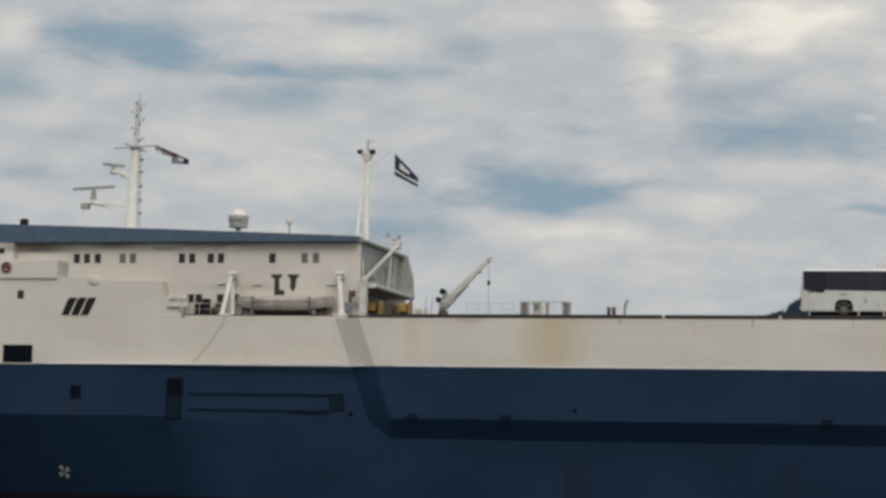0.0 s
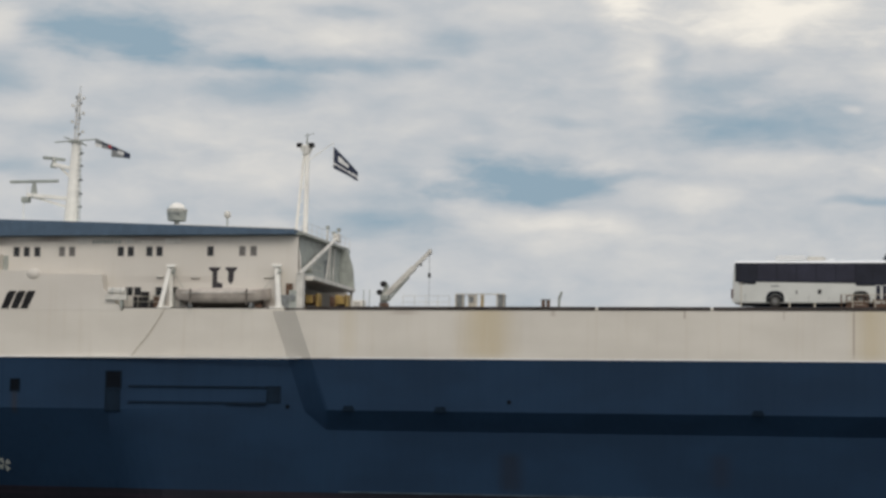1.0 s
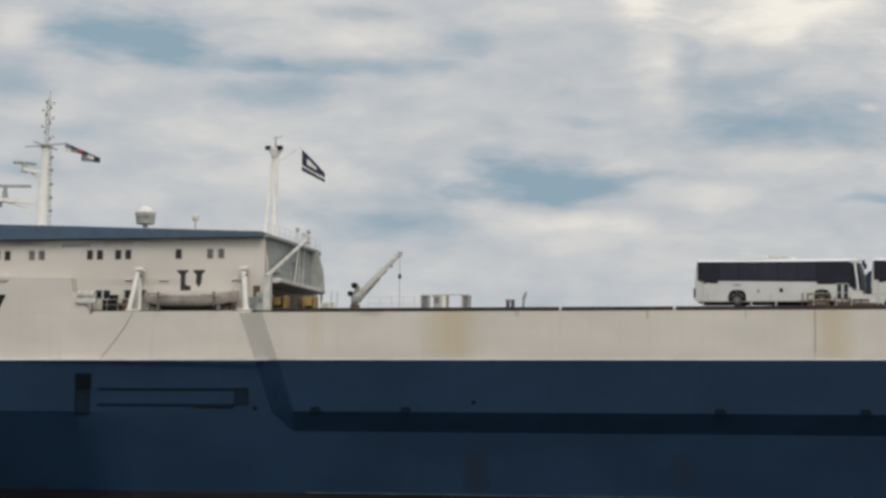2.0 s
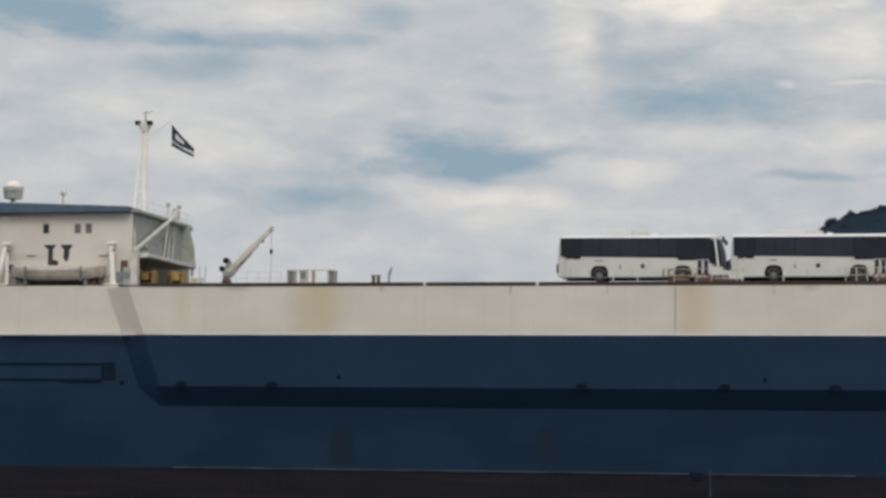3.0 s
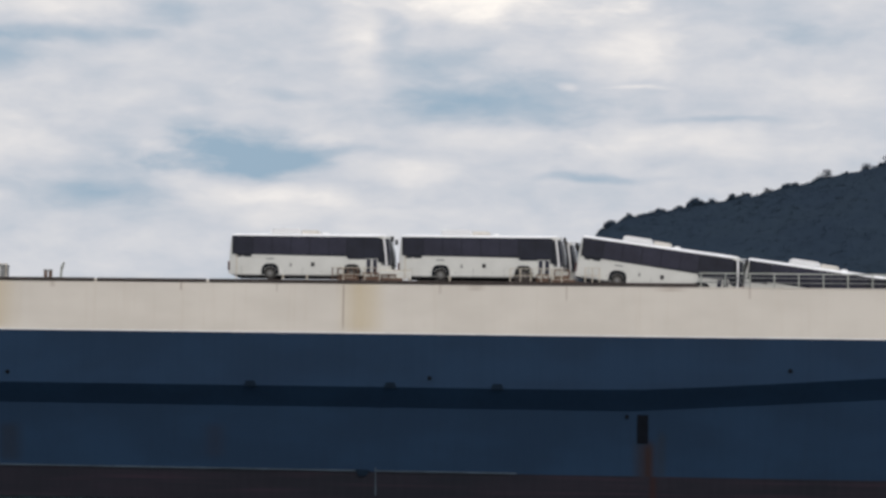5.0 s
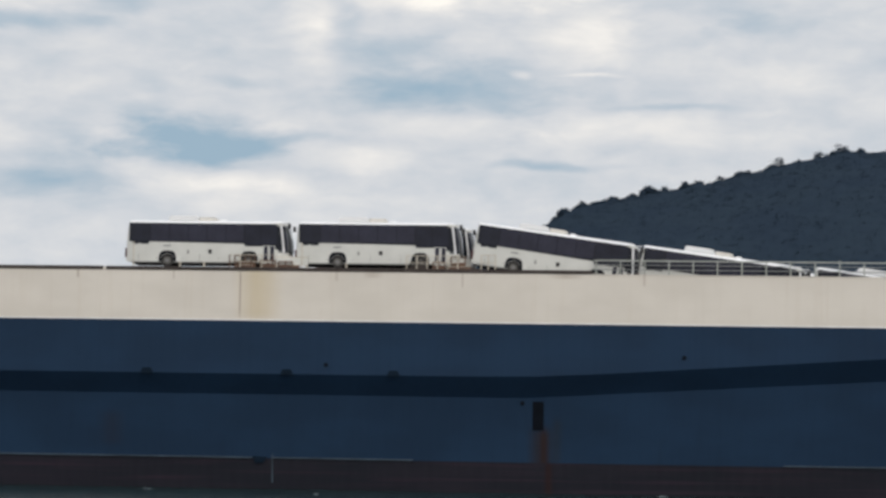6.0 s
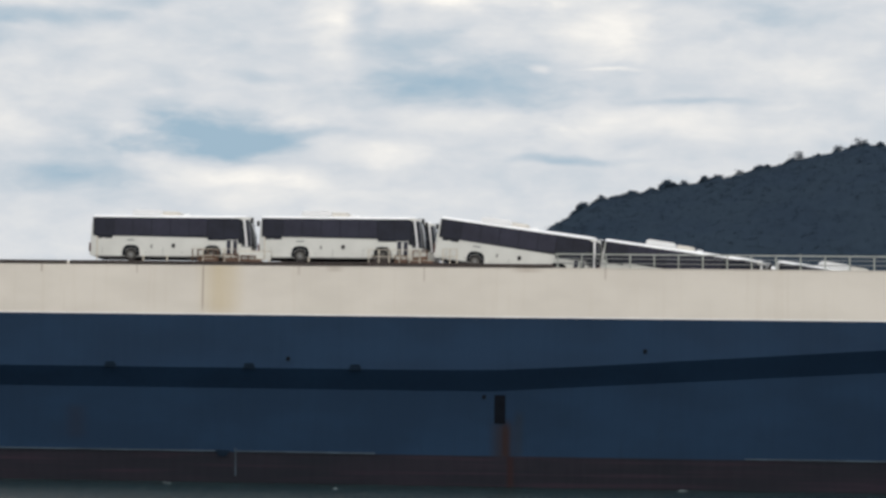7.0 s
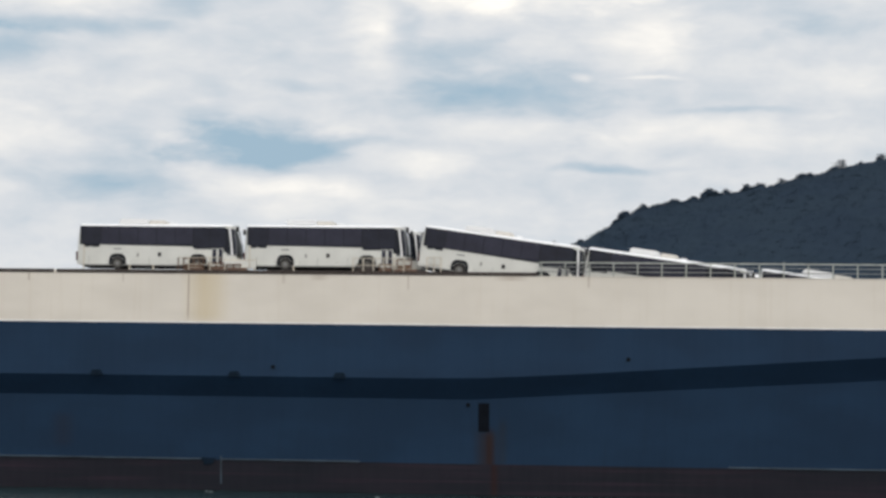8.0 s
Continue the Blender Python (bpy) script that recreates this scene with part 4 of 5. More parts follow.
flag("signal_flag", -67.4, 6.0, 32.0, 1.75, 0.72, [[(DARKRAIL, 0, 0.6), (W3, 0.6, 1)], [(N3, 0, 0.45), (DARKRAIL, 0.45, 1)], [(REDCLOTH, 0, 0.7), (N3, 0.7, 1)]], 1.1, "dark, white and red signal flag, fluttering", 1.9, 0.9)
flag("house_flag", -65.9, 6.0, 31.35, 1.6, 1.0, [[(N3, 0, 0.35), (DARKRAIL, 0.35, 1)], [(DARKRAIL, 0, 0.3), (W3, 0.3, 0.6), (DARKRAIL, 0.6, 1)], [(N3, 0, 1)]], 0.7, "small dark signal flag, fluttering", 1.7, 0.1)


def lifeboat():
    t = on_ship("lifeboat", -54.2, 1.75, 17.45, "weathered cream lifeboat hung between two davits", "lifeboat")
    bm = bmesh.new()
    rings = []
    for k in range(17):
        u = -1 + k / 8.0
        w = 1.15 * (1 - abs(u) ** 3.2) + 0.04
        sheer = 0.95 + 0.38 * abs(u) ** 2.5
        keel = -0.16 + 0.62 * abs(u) ** 4
        rings.append([bm.verts.new((u * 4.1, math.sin(a) * w * (1 if abs(a) > 1.2 else 0.98), sheer - (sheer - keel) * max(0.0, math.cos(a)) ** 0.6)) for a in [math.radians(-90 + 15 * i) for i in range(13)]])
    for a, b in zip(rings, rings[1:]):
        for i in range(12):
            bm.faces.new((a[i], a[i + 1], b[i + 1], b[i]))
    for r in (rings[0], rings[-1]):
        bm.faces.new(r)
    smooth(part("hull", bm, BOATHULL, t), 60)
    bm = bmesh.new()
    rings = []
    for k in range(17):
        u = -1 + k / 8.0
        w = 1.10 * (1 - abs(u) ** 3.2) + 0.04
        sheer = 0.96 + 0.38 * abs(u) ** 2.5
        rings.append([bm.verts.new((u * 4.05, -w * math.cos(math.pi * i / 8), sheer + 0.42 * (1 - abs(u) ** 2) * math.sin(math.pi * i / 8))) for i in range(9)])
    for a, b in zip(rings, rings[1:]):
        for i in range(8):
            bm.faces.new((a[i], a[i + 1], b[i + 1], b[i]))
    smooth(part("cover", bm, BOATTOP, t), 60)
    # dark skin over the lower hull, standing in for its underside's shade
    bm = bmesh.new()
    rings = []
    for k in range(15):
        u = -0.875 + k / 8.0
        w = 1.15 * (1 - abs(u) ** 3.2) + 0.06
        sheer, keel = 0.95 + 0.38 * abs(u) ** 2.5, -0.18 + 0.62 * abs(u) ** 4
        rings.append([bm.verts.new((u * 4.1, math.sin(a) * w, sheer - (sheer - keel) * math.cos(a) ** 0.6)) for a in [math.radians(-48 + 8 * i) for i in range(13)]])
    for a, b in zip(rings, rings[1:]):
        for i in range(12):
            bm.faces.new((a[i], a[i + 1], b[i + 1], b[i]))
    smooth(part("underside_shade", bm, BOATSHADE, t, "dark brown skin for the shade under the hull"), 60)
    part("rubbing_band", boxed(-3.2, 3.2, -1.20, -1.12, 0.88, 0.95, 0.03), STEEL, t)
    part("keel_band", boxed(-2.7, 2.7, -0.12, 0.12, -0.27, -0.1, 0.03), BLACK, t)
    for x in (-2.4, 2.4):
        part("gripe", beam(bmesh.new(), (x, -1.24, -0.1), (x, -1.16, 1.22), 0.04, 0.14), STRAP, t, "dark lashing strap")
    for x in (-2.6, 2.6):
        part("chock", boxed(x - 0.15, x + 0.15, -0.7, 0.7, -0.30, 0.12, 0.03), DARKRAIL, t)
    for k, (x, r, m) in enumerate(((-59.1, 0.35, MASTPAINT), (-49.45, -0.25, MASTPAINT))):
        d = on_ship("davit", x, 1.7, DECK_Z, "tall white boat davit frame leaning inboard", "davit", "boat davits")
        part("front_leg", beam(bmesh.new(), (-r * 0.9, -0.35, 0), (r * 0.9, 0.1, 3.45), 0.34, 0.34), m, d)
        part("back_leg", beam(bmesh.new(), (r * 1.0, 0.45, 0), (r * 0.9, 0.2, 3.3), 0.26, 0.26), m, d)
        part("head", boxed(r - 0.3, r + 0.45, -0.25, 0.3, 3.35, 3.6, 0.05), m, d)
        part("hook_block", rodded((r * 0.9 + 0.3, -0.15, 2.9), (r * 0.9 + 0.3, 0.1, 3.2), 0.13, n=8), GREY, d)
        part("foot_plate", boxed(-0.6, 0.6, -0.55, 0.6, 0.0, 0.12, 0.02), m, d)
        part("fall", rodded((r * 0.9 + 0.3, -0.2, 3.0), ((-1.5 if k else 1.7), 0.05, 1.4), 0.02, n=4), GREY, d)


lifeboat()


def boat_deck_things():
    t = on_ship("liferaft", -63.1, 1.15, 18.2, "white liferaft canister on a cradle", "liferaft")
    smooth(part("canister", rodded((-0.75, 0, 0.3), (0.75, 0, 0.3), 0.31, n=16), STEEL, t))
    part("cradle", boxed(-0.95, 0.85, -0.25, 0.3, -0.42, 0.02, 0.03), STEEL, t)
    for x in (-0.35, 0.35):
        part("strap", rodded((x - 0.03, 0, 0.3), (x + 0.03, 0, 0.3), 0.33, n=16), GREY, t)
    part("cradle_leg", boxed(0.3, 0.5, -0.2, 0.2, -1.04, -0.4), GREY, t)
    for x, h, m in ((-61.6, 0.9, BLACK), (-60.95, 1.3, BLACK), (-59.85, 0.95, BROWN), (-60.35, 0.6, BLACK), (-51.15, 1.35, BROWN)):
        t = on_ship("deck_locker", x, 1.8, DECK_Z, "dark deck locker beside the boat", "locker", "lockers on the boat deck")
        part("body", boxed(-0.28, 0.28, -0.25, 0.3, 0.05, h, 0.05), m, t)
        part("lid", boxed(-0.31, 0.31, -0.28, 0.33, h, h + 0.06, 0.02), m, t)
        part("plinth", boxed(-0.24, 0.24, -0.2, 0.25, 0, 0.05), BLACK, t)
    t = on_ship("boat_deck_rail", -62.3, 1.3, DECK_Z, "thin cream guard rail of the boat deck", "railing")
    for k in range(4):
        part("post", rodded((0.95 * k, 0, 0), (0.95 * k, 0, 0.95), 0.025, n=6), RAIL, t)
    for z in (0.5, 0.95):
        part("bar", rodded((0, 0, z), (2.85, 0, z), 0.018, n=6), RAIL, t)
    for x, h in ((-48.2, 1.5), (-48.9, 1.1)):
        t = on_ship("winch_box", x, 1.9, DECK_Z, "grey boat-winch casing on the boat deck", "winch")
        part("casing", boxed(-0.35, 0.35, -0.3, 0.3, 0.0, h, 0.06), GREY if h > 1.2 else DARKRAIL, t)
        part("drum", rodded((0, -0.42, h * 0.6), (0, -0.3, h * 0.6), 0.25, n=12), DARKRAIL, t)


boat_deck_things()


def mooring_gear():
    for x, y, w, m in ((-47.6, 5.0, 1.3, YELLOW), (-46.2, 8.0, 1.0, BROWN), (-45.2, 6.0, 0.9, YELLOW)):
        t = on_ship("mooring_winch", x, y, DECK_Z, "yellow and rust-brown mooring winch on the aft deck", "winch", "mooring winches")
        part("bed", boxed(-w * 0.6, w * 0.6, -0.7, 0.7, 0, 0.25, 0.03), BROWN, t)
        part("side_plate", boxed(-w * 0.55, -w * 0.4, -0.6, 0.6, 0.25, 1.45, 0.04), m, t)
        part("side_plate", boxed(w * 0.4, w * 0.55, -0.6, 0.6, 0.25, 1.45, 0.04), m, t)
        smooth(part("drum", rodded((-w * 0.4, 0, 0.9), (w * 0.4, 0, 0.9), 0.42, n=16), BROWN, t))
        part("motor", boxed(-0.3, 0.3, -0.9, -0.55, 0.6, 1.3, 0.06), m, t)
    t = on_ship("gear_locker", -44.6, 9.0, DECK_Z, "pale square locker on the aft deck", "locker")
    part("body", boxed(-0.5, 0.5, -0.5, 0.5, 0, 1.2, 0.06), MASTPAINT, t)
    part("door", boxed(-0.3, 0.25, -0.54, -0.5, 0.12, 1.05, 0.02), STEEL, t)
    for x in (-43.6, -43.1):
        t = on_ship("stanchion", x, 6.5, DECK_Z, "thin rusty deck stanchion", "stanchion", "stanchions aft of the house")
        part("post", rodded((0, 0, 0), (0.05, 0, 1.9), 0.035, n=6), GREY, t)
        part("base", rodded((0, 0, 0), (0, 0, 0.06), 0.16, n=8), BROWN, t)


mooring_gear()


def deck_crane():
    t = on_ship("deck_crane", -45.1, 20.0, DECK_Z, "grey deck crane with its jib raised", "crane")
    part("pedestal", rodded((-0.15, 0, 0), (-0.15, 0, 1.75), 0.52, 0.42, 14), BROWN, t, "rusty round pedestal")
    part("base_plate", boxed(-1.0, 0.75, -0.6, 0.6, 1.25, 1.45, 0.06), GREY, t)
    part("slew_column", rodded((-0.2, 0, 1.75), (-0.15, 0, 2.5), 0.34, 0.28, 12), DARKRAIL, t)
    part("house", boxed(-0.45, 0.3, -0.4, 0.4, 1.95, 2.5, 0.08), GREY, t)
    bm = beam(bmesh.new(), (-0.1, 0, 2.35), (2.55, 0, 4.95), 0.42, 0.46)
    beam(bm, (2.35, 0, 4.75), (3.95, 0, 6.35), 0.30, 0.32)
    part("jib", bm, STEEL, t, "pale tapering box jib")
    part("jib_head", boxed(3.8, 4.1, -0.2, 0.2, 6.1, 6.55, 0.06), STEEL, t)
    part("ram", rodded((0.3, -0.1, 2.05), (2.1, -0.1, 4.1), 0.10, n=8), GREY, t)
    part("winch_drum", rodded((-0.20, -0.3, 3.45), (-0.20, 0.3, 3.45), 0.27, n=12), BLACK, t)
    part("winch_drum", rodded((-0.55, -0.3, 2.72), (-0.55, 0.3, 2.72), 0.25, n=12), BLACK, t)
    part("mast_bracket", beam(bmesh.new(), (-0.25, 0, 2.4), (0.1, 0, 3.45), 0.3, 0.34), GREY, t)
    part("jib_lamp", boxed(3.1, 3.3, -0.3, -0.1, 5.05, 5.25, 0.03), DARKRAIL, t)
    part("hoist_wire", rodded((3.92, 0, 0.0), (3.92, 0, 6.2), 0.022, n=5), DARKRAIL, t)
    part("hook_block", boxed(3.80, 4.04, -0.1, 0.1, 4.05, 4.45, 0.04), BLACK, t)


deck_crane()


def deck_items():
    t = on_ship("thin_rail", -38.9, 1.2, DECK_Z, "thin pale guard rail on the open deck", "railing")
    for k in range(5):
        part("post", rodded((0.95 * k, 0, 0), (0.95 * k, 0, 1.0), 0.018, n=5), RAIL, t)
    for z in (0.5, 1.0):
        part("bar", rodded((0, 0, z), (3.8, 0, z), 0.014, n=5), RAIL, t)
    for x, w, m in ((-34.38, 0.27, DARKRAIL), (-33.42, 0.25, RAIL), (-31.0, 0.25, DARKRAIL)):
        t = on_ship("ventilator", x, 2.0, DECK_Z, "weathered square deck ventilator", "ventilator", "deck ventilators")
        part("trunk", boxed(-w, w, -0.35, 0.35, 0, 1.02, 0.03), m, t)
        part("hood", boxed(-w - 0.05, w + 0.05, -0.4, 0.4, 1.02, 1.12, 0.03), m, t)
        part("grille", boxed(-w * 0.75, w * 0.75, -0.38, -0.34, 0.5, 0.95), DARKRAIL, t)
    t = on_ship("deck_table_frame", -32.6, 2.0, DECK_Z, "rusty cream pipe frame over the deck ventilators", "frame")
    for x in (-2.05, -1.45, -0.45, 0.0, 0.22, 1.3, 1.85):
        part("leg", boxed(x - 0.045, x + 0.045, -0.5, -0.42, 0, 1.14), RAIL, t)
    part("top_bar", boxed(-2.1, 1.95, -0.51, -0.41, 1.14, 1.21, 0.02), RAIL, t)
    part("panel", boxed(-0.42, -0.28, -0.48, -0.44, 0.1, 1.1), STEEL, t)
    part("panel", boxed(0.02, 0.2, -0.48, -0.44, 0.1, 1.1), YELLOW, t, "rust-yellow panel")
    t = on_ship("bollard", -27.45, 2.0, DECK_Z, "dark rusty double bollard", "bollard")
    for x in (-0.2, 0.2):
        b = part("post", rodded((x, 0, 0.08), (x, 0, 0.72), 0.15, n=12), BROWN, t)
        part("cap", rodded((x, 0, 0.70), (x, 0, 0.80), 0.19, n=12), DARKRAIL, b)
    part("bed", boxed(-0.48, 0.48, -0.3, 0.3, 0, 0.1, 0.02), BROWN, t)
    t = on_ship("vent_pipe", -26.4, 2.0, DECK_Z, "thin grey vent pipe with a bent head", "vent pipe")
    part("pipe", rodded((0, 0, 0), (0.03, 0, 0.9), 0.10, n=7), GREY, t)
    part("head", rodded((0.03, 0, 0.88), (0.22, 0, 1.4), 0.13, 0.09, 7), GREY, t)
    for x, w in ((-0.75, 2.6), (12.8, 1.3)):
        t = on_ship("deck_barrier", x, 0.7, DECK_Z, "low white steel barrier between two buses", "barrier", "deck barriers")
        part("panel", boxed(0, w, -0.1, 0.1, 0.25, 0.86, 0.05), BUSWHITE, t)
        for k in (0.1, w - 0.1):
            part("foot", boxed(k - 0.07, k + 0.07, -0.2, 0.04, 0, 0.3, 0.03), RAIL, t)
        part("cap_rail", rodded((0, 0, 0.9), (w, 0, 0.9), 0.05, n=8), RAIL, t)
    # rail lengths in front of the buses
    for x, n, gap, h, m in ((-4.3, 5, 0.85, 1.05, BROWN), (9.6, 6, 0.8, 1.1, RAIL), (-11.9, 1, 1, 2.0, RAIL), (1.4, 1, 1, 2.0, RAIL), (15.4, 3, 0.55, 1.2, RAIL)):
        t = on_ship("guard_rail" if n > 1 else "lashing_pole", x, 0.35, DECK_Z, "rusty cream guard rail at the deck edge" if n > 1 else "thin pale lashing pole at the deck edge", "railing" if n > 1 else "pole")
        for k in range(n):
            part("post", boxed(gap * k - 0.045, gap * k + 0.045, -0.04, 0.04, 0, h, 0.01), RAIL if k % 2 else m, t)
        if n > 1:
            for z in (h * 0.5, h):
                part("bar", rodded((0, 0, z), (gap * (n - 1), 0, z), 0.03, n=6), RAIL, t)
    for x in (-8.2, -6.3, 4.9):
        t = on_ship("edge_bitt", x, 0.35, DECK_Z, "small pale lashing bitt at the deck edge", "bitt", "lashing bitts")
        part("post", boxed(-0.07, 0.07, -0.05, 0.05, 0, 0.42, 0.02), RAIL, t)
        part("cap", boxed(-0.1, 0.1, -0.07, 0.07, 0.42, 0.47, 0.01), RAIL, t)
    for x, y in ((-2.9, 0.52), (0.8, 0.52), (13.2, 0.52), (14.2, 0.52)):
        t = on_ship("lashing_bin", x, y, DECK_Z, "rusty brown lashing-gear bin", "bin", "lashing bins")
        part("tub", boxed(-0.4, 0.4, -0.15, 0.2, 0, 0.26, 0.04), BROWN, t)
        part("rim", boxed(-0.44, 0.44, -0.18, 0.23, 0.26, 0.31, 0.02), RAIL, t)
    for x, w, h, m in ((-3.1, 0.8, 0.95, BROWN), (-1.3, 0.6, 0.62, BROWN), (0.1, 0.55, 0.5, BROWN), (10.6, 0.7, 0.6, GUNWALE), (12.1, 0.45, 0.6, BROWN), (13.6, 0.55, 1.0, BROWN)):
        t = on_ship("lashing_rack", x, 0.5, DECK_Z, "rusty steel rack of lashing chains by the buses", "rack", "lashing racks")
        for k in (-w, 0.0, w):
            part("post", boxed(k - 0.05, k + 0.05, -0.05, 0.05, 0, h, 0.01), m, t)
        part("top_bar", boxed(-w - 0.05, w + 0.05, -0.07, 0.07, h, h + 0.08, 0.02), m, t)
        part("chain_box", boxed(-w * 0.9, w * 0.9, -0.04, 0.2, 0.0, h * 0.62, 0.06), m, t)
    # guard rail along the ramp
    t = on_ship("ramp_rail", 24.3, 0.5, TOP_Z, "long grey pipe rail along the ramp", "railing")
    for k in range(20):
        part("post", boxed(1.86 * k - 0.05, 1.86 * k + 0.05, -0.05, 0.05, 0.0, 1.10 + (0.18 if k == 10 else 0)), GREY, t)
    part("top_bar", boxed(-0.2, 35.6, -0.05, 0.05, 1.06, 1.17, 0.02), GREY, t)
    for z in (0.42, 0.78):
        part("bar", rodded((-0.2, 0, z), (35.6, 0, z), 0.035, n=6), DARKRAIL, t)


deck_items()


# ---- buses ----
def make_bus():
    t = on_ship("bus", -12.69, 1.0, VEHICLE_Z, "new white city bus with dark tinted side glazing", "bus", "buses on deck")
    W = 2.55
    # body: cross-sections along the bus, rounded at the roof edges and the ends
    bm = bmesh.new()
    prof = [(0, 0.36), (0, 1.0), (0, 2.03), (0.04, 2.93), (0.10, 3.39), (0.24, 3.59), (0.6, 3.68), (W / 2, 3.70)]
    prof += [(W - y, z) for y, z in prof[-2::-1]]
    rings = []
    for x, inset, low in ((0.0, 0.16, 0.56), (0.06, 0.06, 0.46), (0.25, 0.0, 0.38), (2.4, 0, 0.36), (6, 0, 0.36), (10.6, 0, 0.36), (12.0, 0.0, 0.36), (12.3, 0.05, 0.38), (12.58, 0.28, 0.44), (12.76, 0.75, 0.5)):
        rings.append([bm.verts.new((x - (0.28 * (z / 3.65) ** 3 if x > 12.2 else 0) + (0.20 * (z / 3.65) ** 2 if x < 0.1 else 0), inset + y * (W - 2 * inset) / W, low if j in (0, len(prof) - 1) else z - inset * 0.5 * (z > 3.3))) for j, (y, z) in enumerate(prof)])
    for a, b in zip(rings, rings[1:]):
        for i in range(len(prof)):
            k = (i + 1) % len(prof)
            bm.faces.new((a[i], a[k], b[k], b[i]))
    bm.faces.new(rings[0])
    bm.faces.new(rings[-1][::-1])
    smooth(part("body", bm, BUSWHITE, t), 35)
    band = [(0.27, 3.47), (11.85, 3.43), (12.25, 3.23), (12.43, 1.93), (12.48, 1.35), (11.6, 1.49), (11.3, 1.68), (9.5, 1.67), (9.4, 1.89), (1.86, 2.), (1.83, 1.79), (1.25, 1.79), (1.2, 1.87), (1.05, 1.87), (1.0, 1.79), (0.6, 1.79), (0.55, 1.99), (0.27, 2.)]
    for y0, y1 in ((-0.025, 0.2), (W - 0.2, W + 0.025)):
        glass = part("side_glazing", slabbed(band, y0, y1, 0.01), BUSEDGE, t, "black-edged side glazing band")
        a, b = (y0 - 0.006, y0 + 0.05) if y0 < 1 else (y1 - 0.05, y1 + 0.006)
        for x0, x1 in ((1.98, 3.42), (3.48, 4.92), (4.98, 6.42), (6.48, 7.92), (7.98, 9.36)):
            part("side_window", boxed(x0, x1, a, b, 2.03, 3.39, 0.01), BUSGLASS, glass, "tinted window pane")
        for x0, x1, zz in ((0.4, 1.92, 2.06), (9.44, 10.70, 1.8), (10.76, 12.0, 1.8)):
            part("side_window", boxed(x0, x1, a, b, zz, 3.33, 0.01), BUSDARK, glass, "dark window pane")
    # wrap-round windscreen, flat in the middle and turned in at the corners
    bm = bmesh.new()
    grid = []
    for y, out in ((0.02, 12.50), (0.07, 12.80), (0.2, 12.97), (0.5, 13.06), (0.9, 13.10), (W / 2, 13.12), (W - 0.9, 13.10), (W - 0.5, 13.06), (W - 0.2, 12.97), (W - 0.07, 12.80), (W - 0.02, 12.50)):
        grid.append([bm.verts.new((out - 0.30 * ((z - 1.2) / 2.1) ** 2.5, y, z)) for z in (1.2, 1.7, 2.2, 2.7, 3.05, 3.3)])
        grid[-1] += [bm.verts.new((12.0, y, 3.3)), bm.verts.new((12.0, y, 1.2))]
    for a, b in zip(grid, grid[1:]):
        for k in range(8):
            bm.faces.new((a[k], a[(k + 1) % 8], b[(k + 1) % 8], b[k]))
    bm.faces.new(grid[0])
    bm.faces.new(grid[-1][::-1])
    smooth(part("windscreen", bm, SCREENGLASS, t, "large curved dark windscreen"), 40)
    part("quarter_glass", slabbed([(12.66, 1.25), (12.86, 1.25), (12.82, 2.2), (12.55, 3.27), (12.42, 3.27)], 0.0, 0.06, 0.01), BUSDARK, t, "dark quarter glass at the corner")
    # white brow over the windscreen and front panel below it
    for z0, z1, back in ((3.3, 3.52, 0.34), (0.55, 1.2, 0.0)):
        bm = bmesh.new()
        rim = [(0.05, 12.55), (0.2, 12.92), (0.7, 13.04), (W / 2, 13.08), (W - 0.7, 13.04), (W - 0.2, 12.92), (W - 0.05, 12.55)]
        lo = [bm.verts.new((x - back, y, z0)) for y, x in rim] + [bm.verts.new((11.9, W - 0.05, z0)), bm.verts.new((11.9, 0.05, z0))]
        hi = [bm.verts.new((x - back - 0.03, y, z1)) for y, x in rim] + [bm.verts.new((11.9, W - 0.05, z1)), bm.verts.new((11.9, 0.05, z1))]
        bm.faces.new(lo[::-1])
        bm.faces.new(hi)
        for k in range(len(lo)):
            q = (k + 1) % len(lo)
            bm.faces.new((lo[k], lo[q], hi[q], hi[k]))
        smooth(part("front_panel", bm, BUSWHITE, t, "white rounded front panel"), 40)
    for y in (0.06, W - 0.06):
        part("front_pillar", beam(bmesh.new(), (12.56, y, 1.2), (12.32, y, 3.3), 0.16, 0.15), BUSROOF, t)
    part("engine_grille", boxed(-0.01, 0.2, 0.6, W - 0.6, 0.63, 1.33, 0.03), TRIM, t)
    for x in (10.92, 11.42):
        d = part("door_leaf", boxed(x, x + 0.44, -0.035, 0.05, 0.23, 1.73, 0.02), BUSWHITE, t)
        part("door_glass", boxed(x + 0.06, x + 0.38, -0.05, 0.0, 0.45, 1.68, 0.01), BUSGLASS, d)
    part("side_grille", boxed(6.58, 6.86, -0.02, 0.05, 1.07, 1.39, 0.02), BLACK, t)
    part("filler_flap", boxed(4.9, 5.05, -0.012, 0.05, 1.03, 1.33, 0.01), TRIM, t)
    part("skirt_trim", boxed(0.5, 12.2, -0.02, 0.06, 0.33, 0.42, 0.02), TRIM, t)
    for x in (1.05, 5.9, 8.3):
        part("flap_joint", boxed(x - 0.012, x + 0.012, -0.006, 0.04, 0.42, 1.05), TRIM, t)
    for x in (2.5, 4.5, 7.4, 10.6):
        part("side_marker", boxed(x - 0.06, x + 0.06, -0.012, 0.04, 0.66, 0.70, 0.01), TRIM, t)
    part("badge", boxed(3.0, 3.6, -0.012, 0.04, 1.61, 1.71), DARKRAIL, t)
    # bright roof panel, bent down over the edges
    bm = bmesh.new()
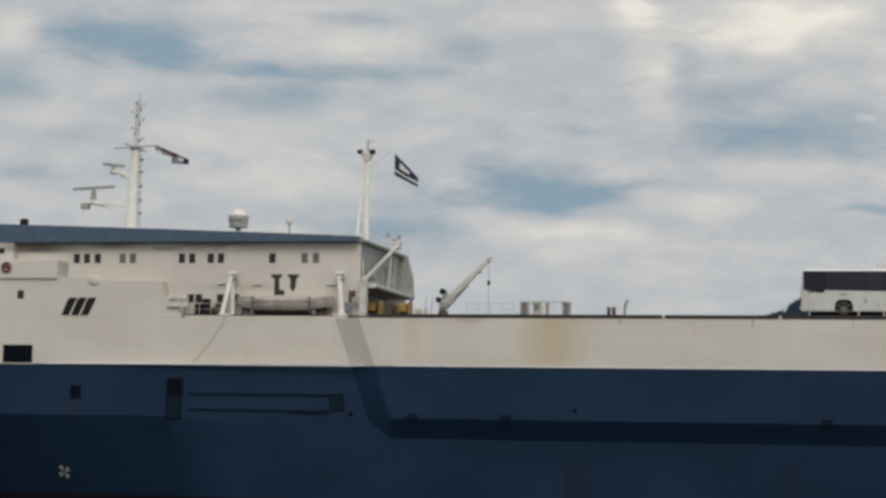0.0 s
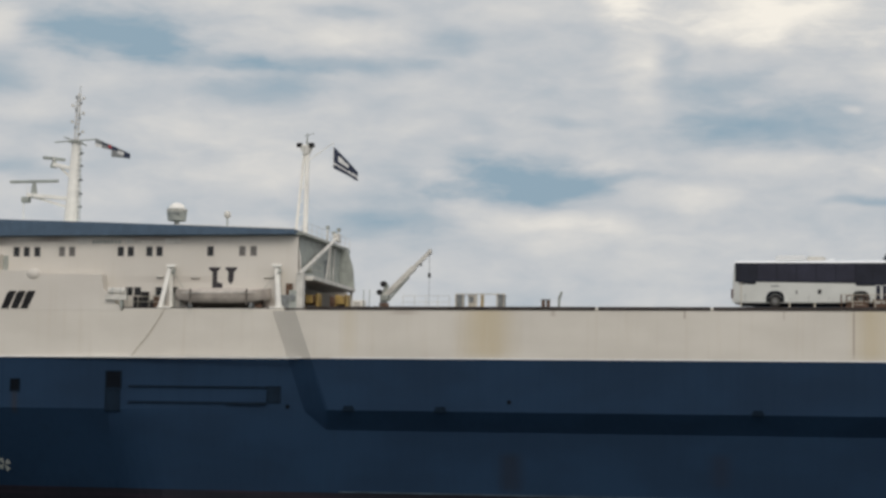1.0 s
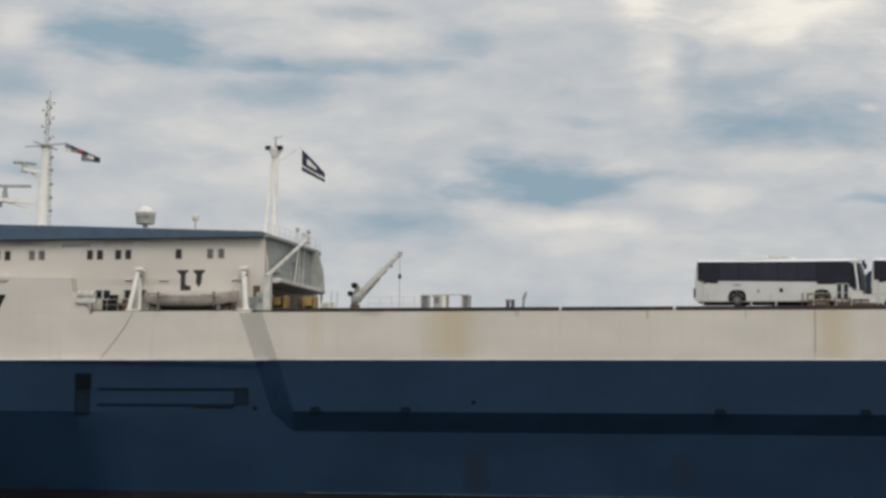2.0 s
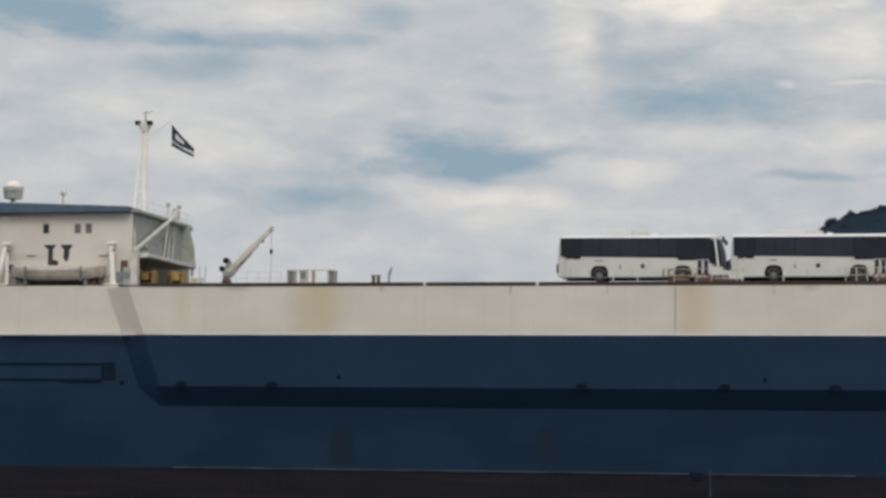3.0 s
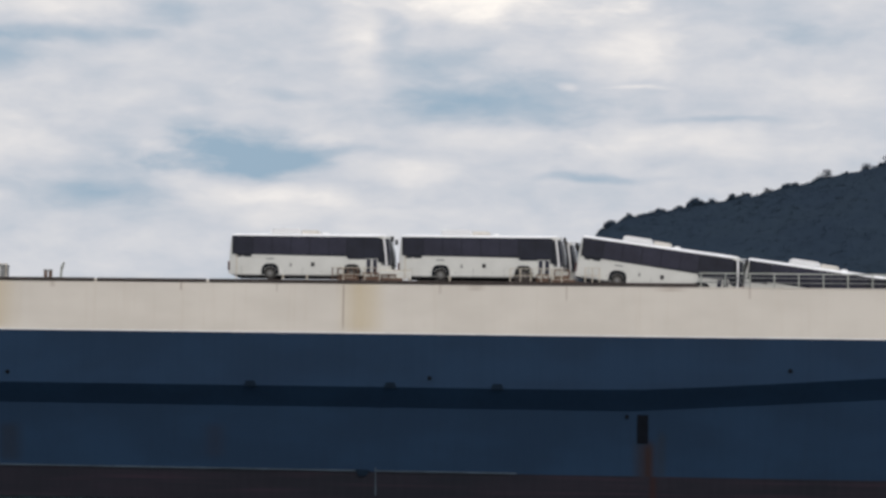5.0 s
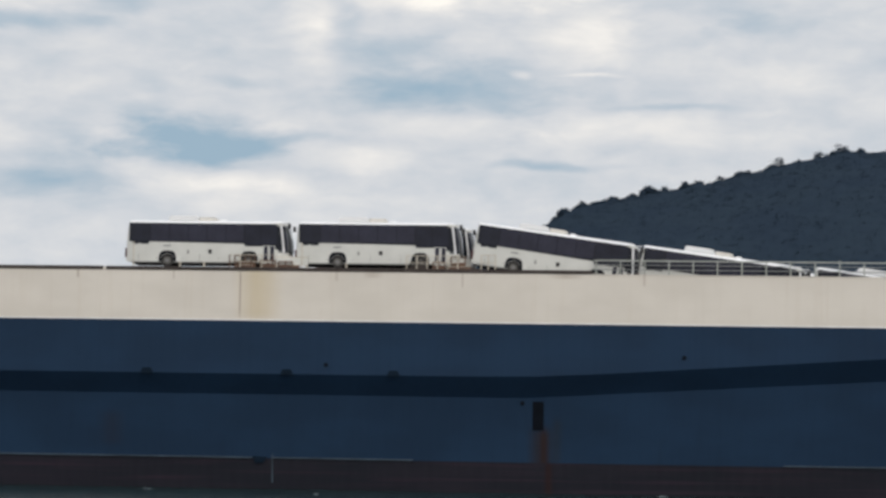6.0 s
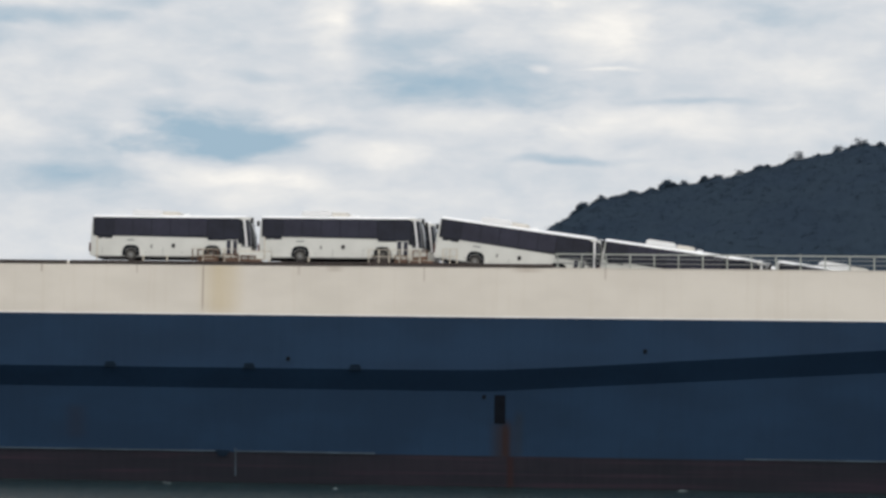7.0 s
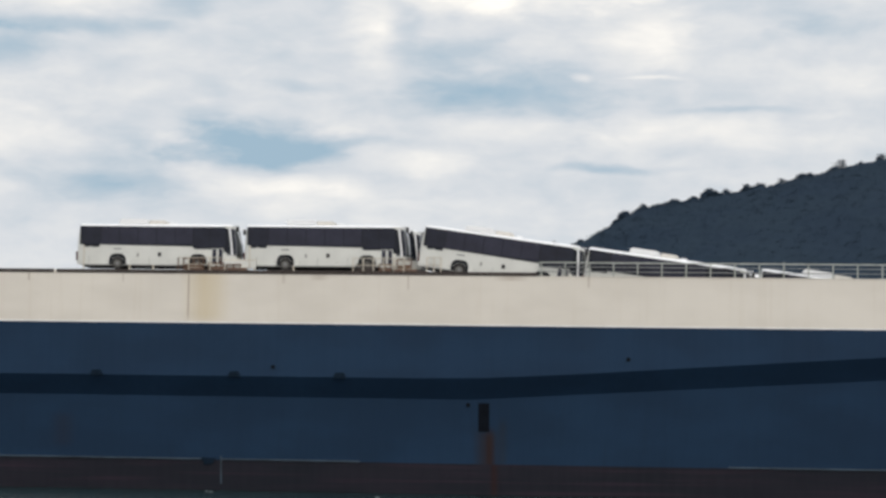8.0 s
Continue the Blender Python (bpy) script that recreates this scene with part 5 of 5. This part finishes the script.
    edge = [(0.045, 3.45), (0.085, 3.46), (0.225, 3.61), (0.6, 3.70), (W / 2, 3.72)]
    edge += [(W - y, z) for y, z in edge[-2::-1]]
    rows = [[bm.verts.new((x, q + y * (W - 2 * q) / W, z - q * 0.4)) for y, z in edge] for x, q in ((0.22, 0.05), (0.4, 0.0), (11.9, 0.0), (12.2, 0.04), (12.45, 0.2))]
    for a, b in zip(rows, rows[1:]):
        for k in range(len(edge)):
            q = (k + 1) % len(edge)
            bm.faces.new((a[k], a[q], b[q], b[k]))
    bm.faces.new(rows[0])
    bm.faces.new(rows[-1][::-1])
    smooth(part("roof_panel", bm, BUSROOF, t, "bright white roof"), 40)
    part("roof_unit", slabbed([(3.3, 3.68), (5.7, 3.68), (5.62, 3.98), (5.45, 4.08), (3.55, 4.10), (3.35, 4.0)], 0.4, W - 0.4, 0.03), BUSROOF, t, "white roof air-conditioning unit")
    part("condenser", slabbed([(5.74, 3.68), (7.15, 3.68), (7.1, 3.90), (6.95, 3.97), (5.74, 3.99)], 0.5, W - 0.5, 0.02), STEEL, t, "pale grey condenser behind the roof unit")
    part("roof_hatch", boxed(7.35, 7.8, 0.8, W - 0.8, 3.70, 3.84, 0.04), BUSROOF, t)
    for y in (-0.02, W + 0.02):
        s = -1 if y < 0 else 1
        m = part("mirror_arm", rodded((12.35, y, 3.42), (12.98, y + s * 0.12, 3.52), 0.04, n=6), BUSROOF, t)
        part("mirror", boxed(12.88, 13.10, y + s * 0.14 - 0.12, y + s * 0.14 + 0.12, 3.05, 3.46, 0.05), BLACK, m)
    part("underbody", boxed(0.6, 12.0, 0.15, W - 0.15, 0.24, 0.40), OPENING, t)
    for y in (0.3, W - 0.3):
        part("headlight", boxed(12.7, 13.02, y - 0.16, y + 0.16, 0.58, 0.83, 0.04), LAMP, t)
        part("tail_light", boxed(-0.05, 0.12, y - 0.26, y + 0.1, 0.73, 1.43, 0.03), DARKRED, t, "dark red tail lamp")
    part("front_bumper", boxed(12.2, 12.98, 0.2, W - 0.2, 0.34, 0.60, 0.08), TRIM, t)
    for x in (3.34, 9.82):
        for y0, out in ((0.0, -1), (W, 1)):
            arch = [(x + 0.70 * math.copysign(abs(math.cos(a)) ** 0.62, math.cos(a)), 0.50 + 0.78 * math.copysign(abs(math.sin(a)) ** 0.75, math.sin(a))) for a in [math.radians(-8 + 196 * i / 14) for i in range(15)]]
            part("wheel_arch", slabbed(arch, y0 - 0.012 if out < 0 else y0 - 0.3, y0 + 0.3 if out < 0 else y0 + 0.012), OPENING, t)
            w = part("wheel", rodded((x, y0 + out * 0.02, 0.5), (x, y0 - out * 0.26, 0.5), 0.5, n=24), TYRE, t)
            part("rim", rodded((x, y0 + out * 0.045, 0.5), (x, y0 - out * 0.1, 0.5), 0.29, n=18), HUBSTEEL, w)
            part("mudguard", slabbed([(x + 0.56 * math.cos(a), 0.50 + 0.56 * math.sin(a)) for a in [math.radians(25 + 13 * i) for i in range(11)]] + [(x + 0.52 * math.cos(a), 0.50 + 0.52 * math.sin(a)) for a in [math.radians(155 - 13 * i) for i in range(11)]], y0 - 0.02 if out < 0 else y0 - 0.1, y0 + 0.1 if out < 0 else y0 + 0.02), TRIM, t)
            part("hub", rodded((x, y0 + out * 0.09, 0.5), (x, y0, 0.5), 0.11, n=10), DARKRAIL, w)
    return t


bus = make_bus()


def park(x, y, z, pitch):
    ob = copy_thing(bus, SHIP0 @ pose(x, y, z, 0, pitch, 0))
    aboard.append(ob)
    return ob


RAMP = 7.55
park(0.78, 1.0, VEHICLE_Z, 0.0)
park(1.54, 5.2, VEHICLE_Z, 0.0)
for x, y, z in ((14.48, 1.0, 17.39), (27.30, 1.0, 15.72), (40.62, 1.0, 14.15), (15.84, 5.2, 17.21), (29.34, 5.2, 15.42)):
    tagged(park(x, y, z, RAMP), "white city bus nose-down on the sloping ramp")


# ---- movement ----
def motions():
    """The ship and all that it carries sail past; the flags flutter."""
    beats = [0, 1, 2, 3, 4, 5, 6, 7, 8]
    for ob in aboard:
        home = ob.matrix_basis.copy()
        walk(ob, [(t, Matrix.Translation((sailed(t), 0, 0)) @ home) for t in beats])
    for ob, home, (speed, first) in spinning:
        walk(ob, [(i * 0.25, pose(*home, 0, 0, first + speed * i * 0.25)) for i in range(33)])
    for strips, w, beat, phase in keyed_parts:
        for ob, k in strips:
            rows = []
            for i in range(33):
                t = i * 0.25
                x = y = a = 0.0
                for j in range(k + 1):
                    a = (9 + 5 * j) * math.sin(6.2832 * (beat * t - 0.17 * j + phase)) + 14 * math.sin(1.3 * t + phase)
                    if j < k:
                        x += w * math.cos(radians(a))
                        y += w * math.sin(radians(a))
                rows.append((t, pose(x, y, 0, 0, 0, a)))
            walk(ob, rows)


motions()
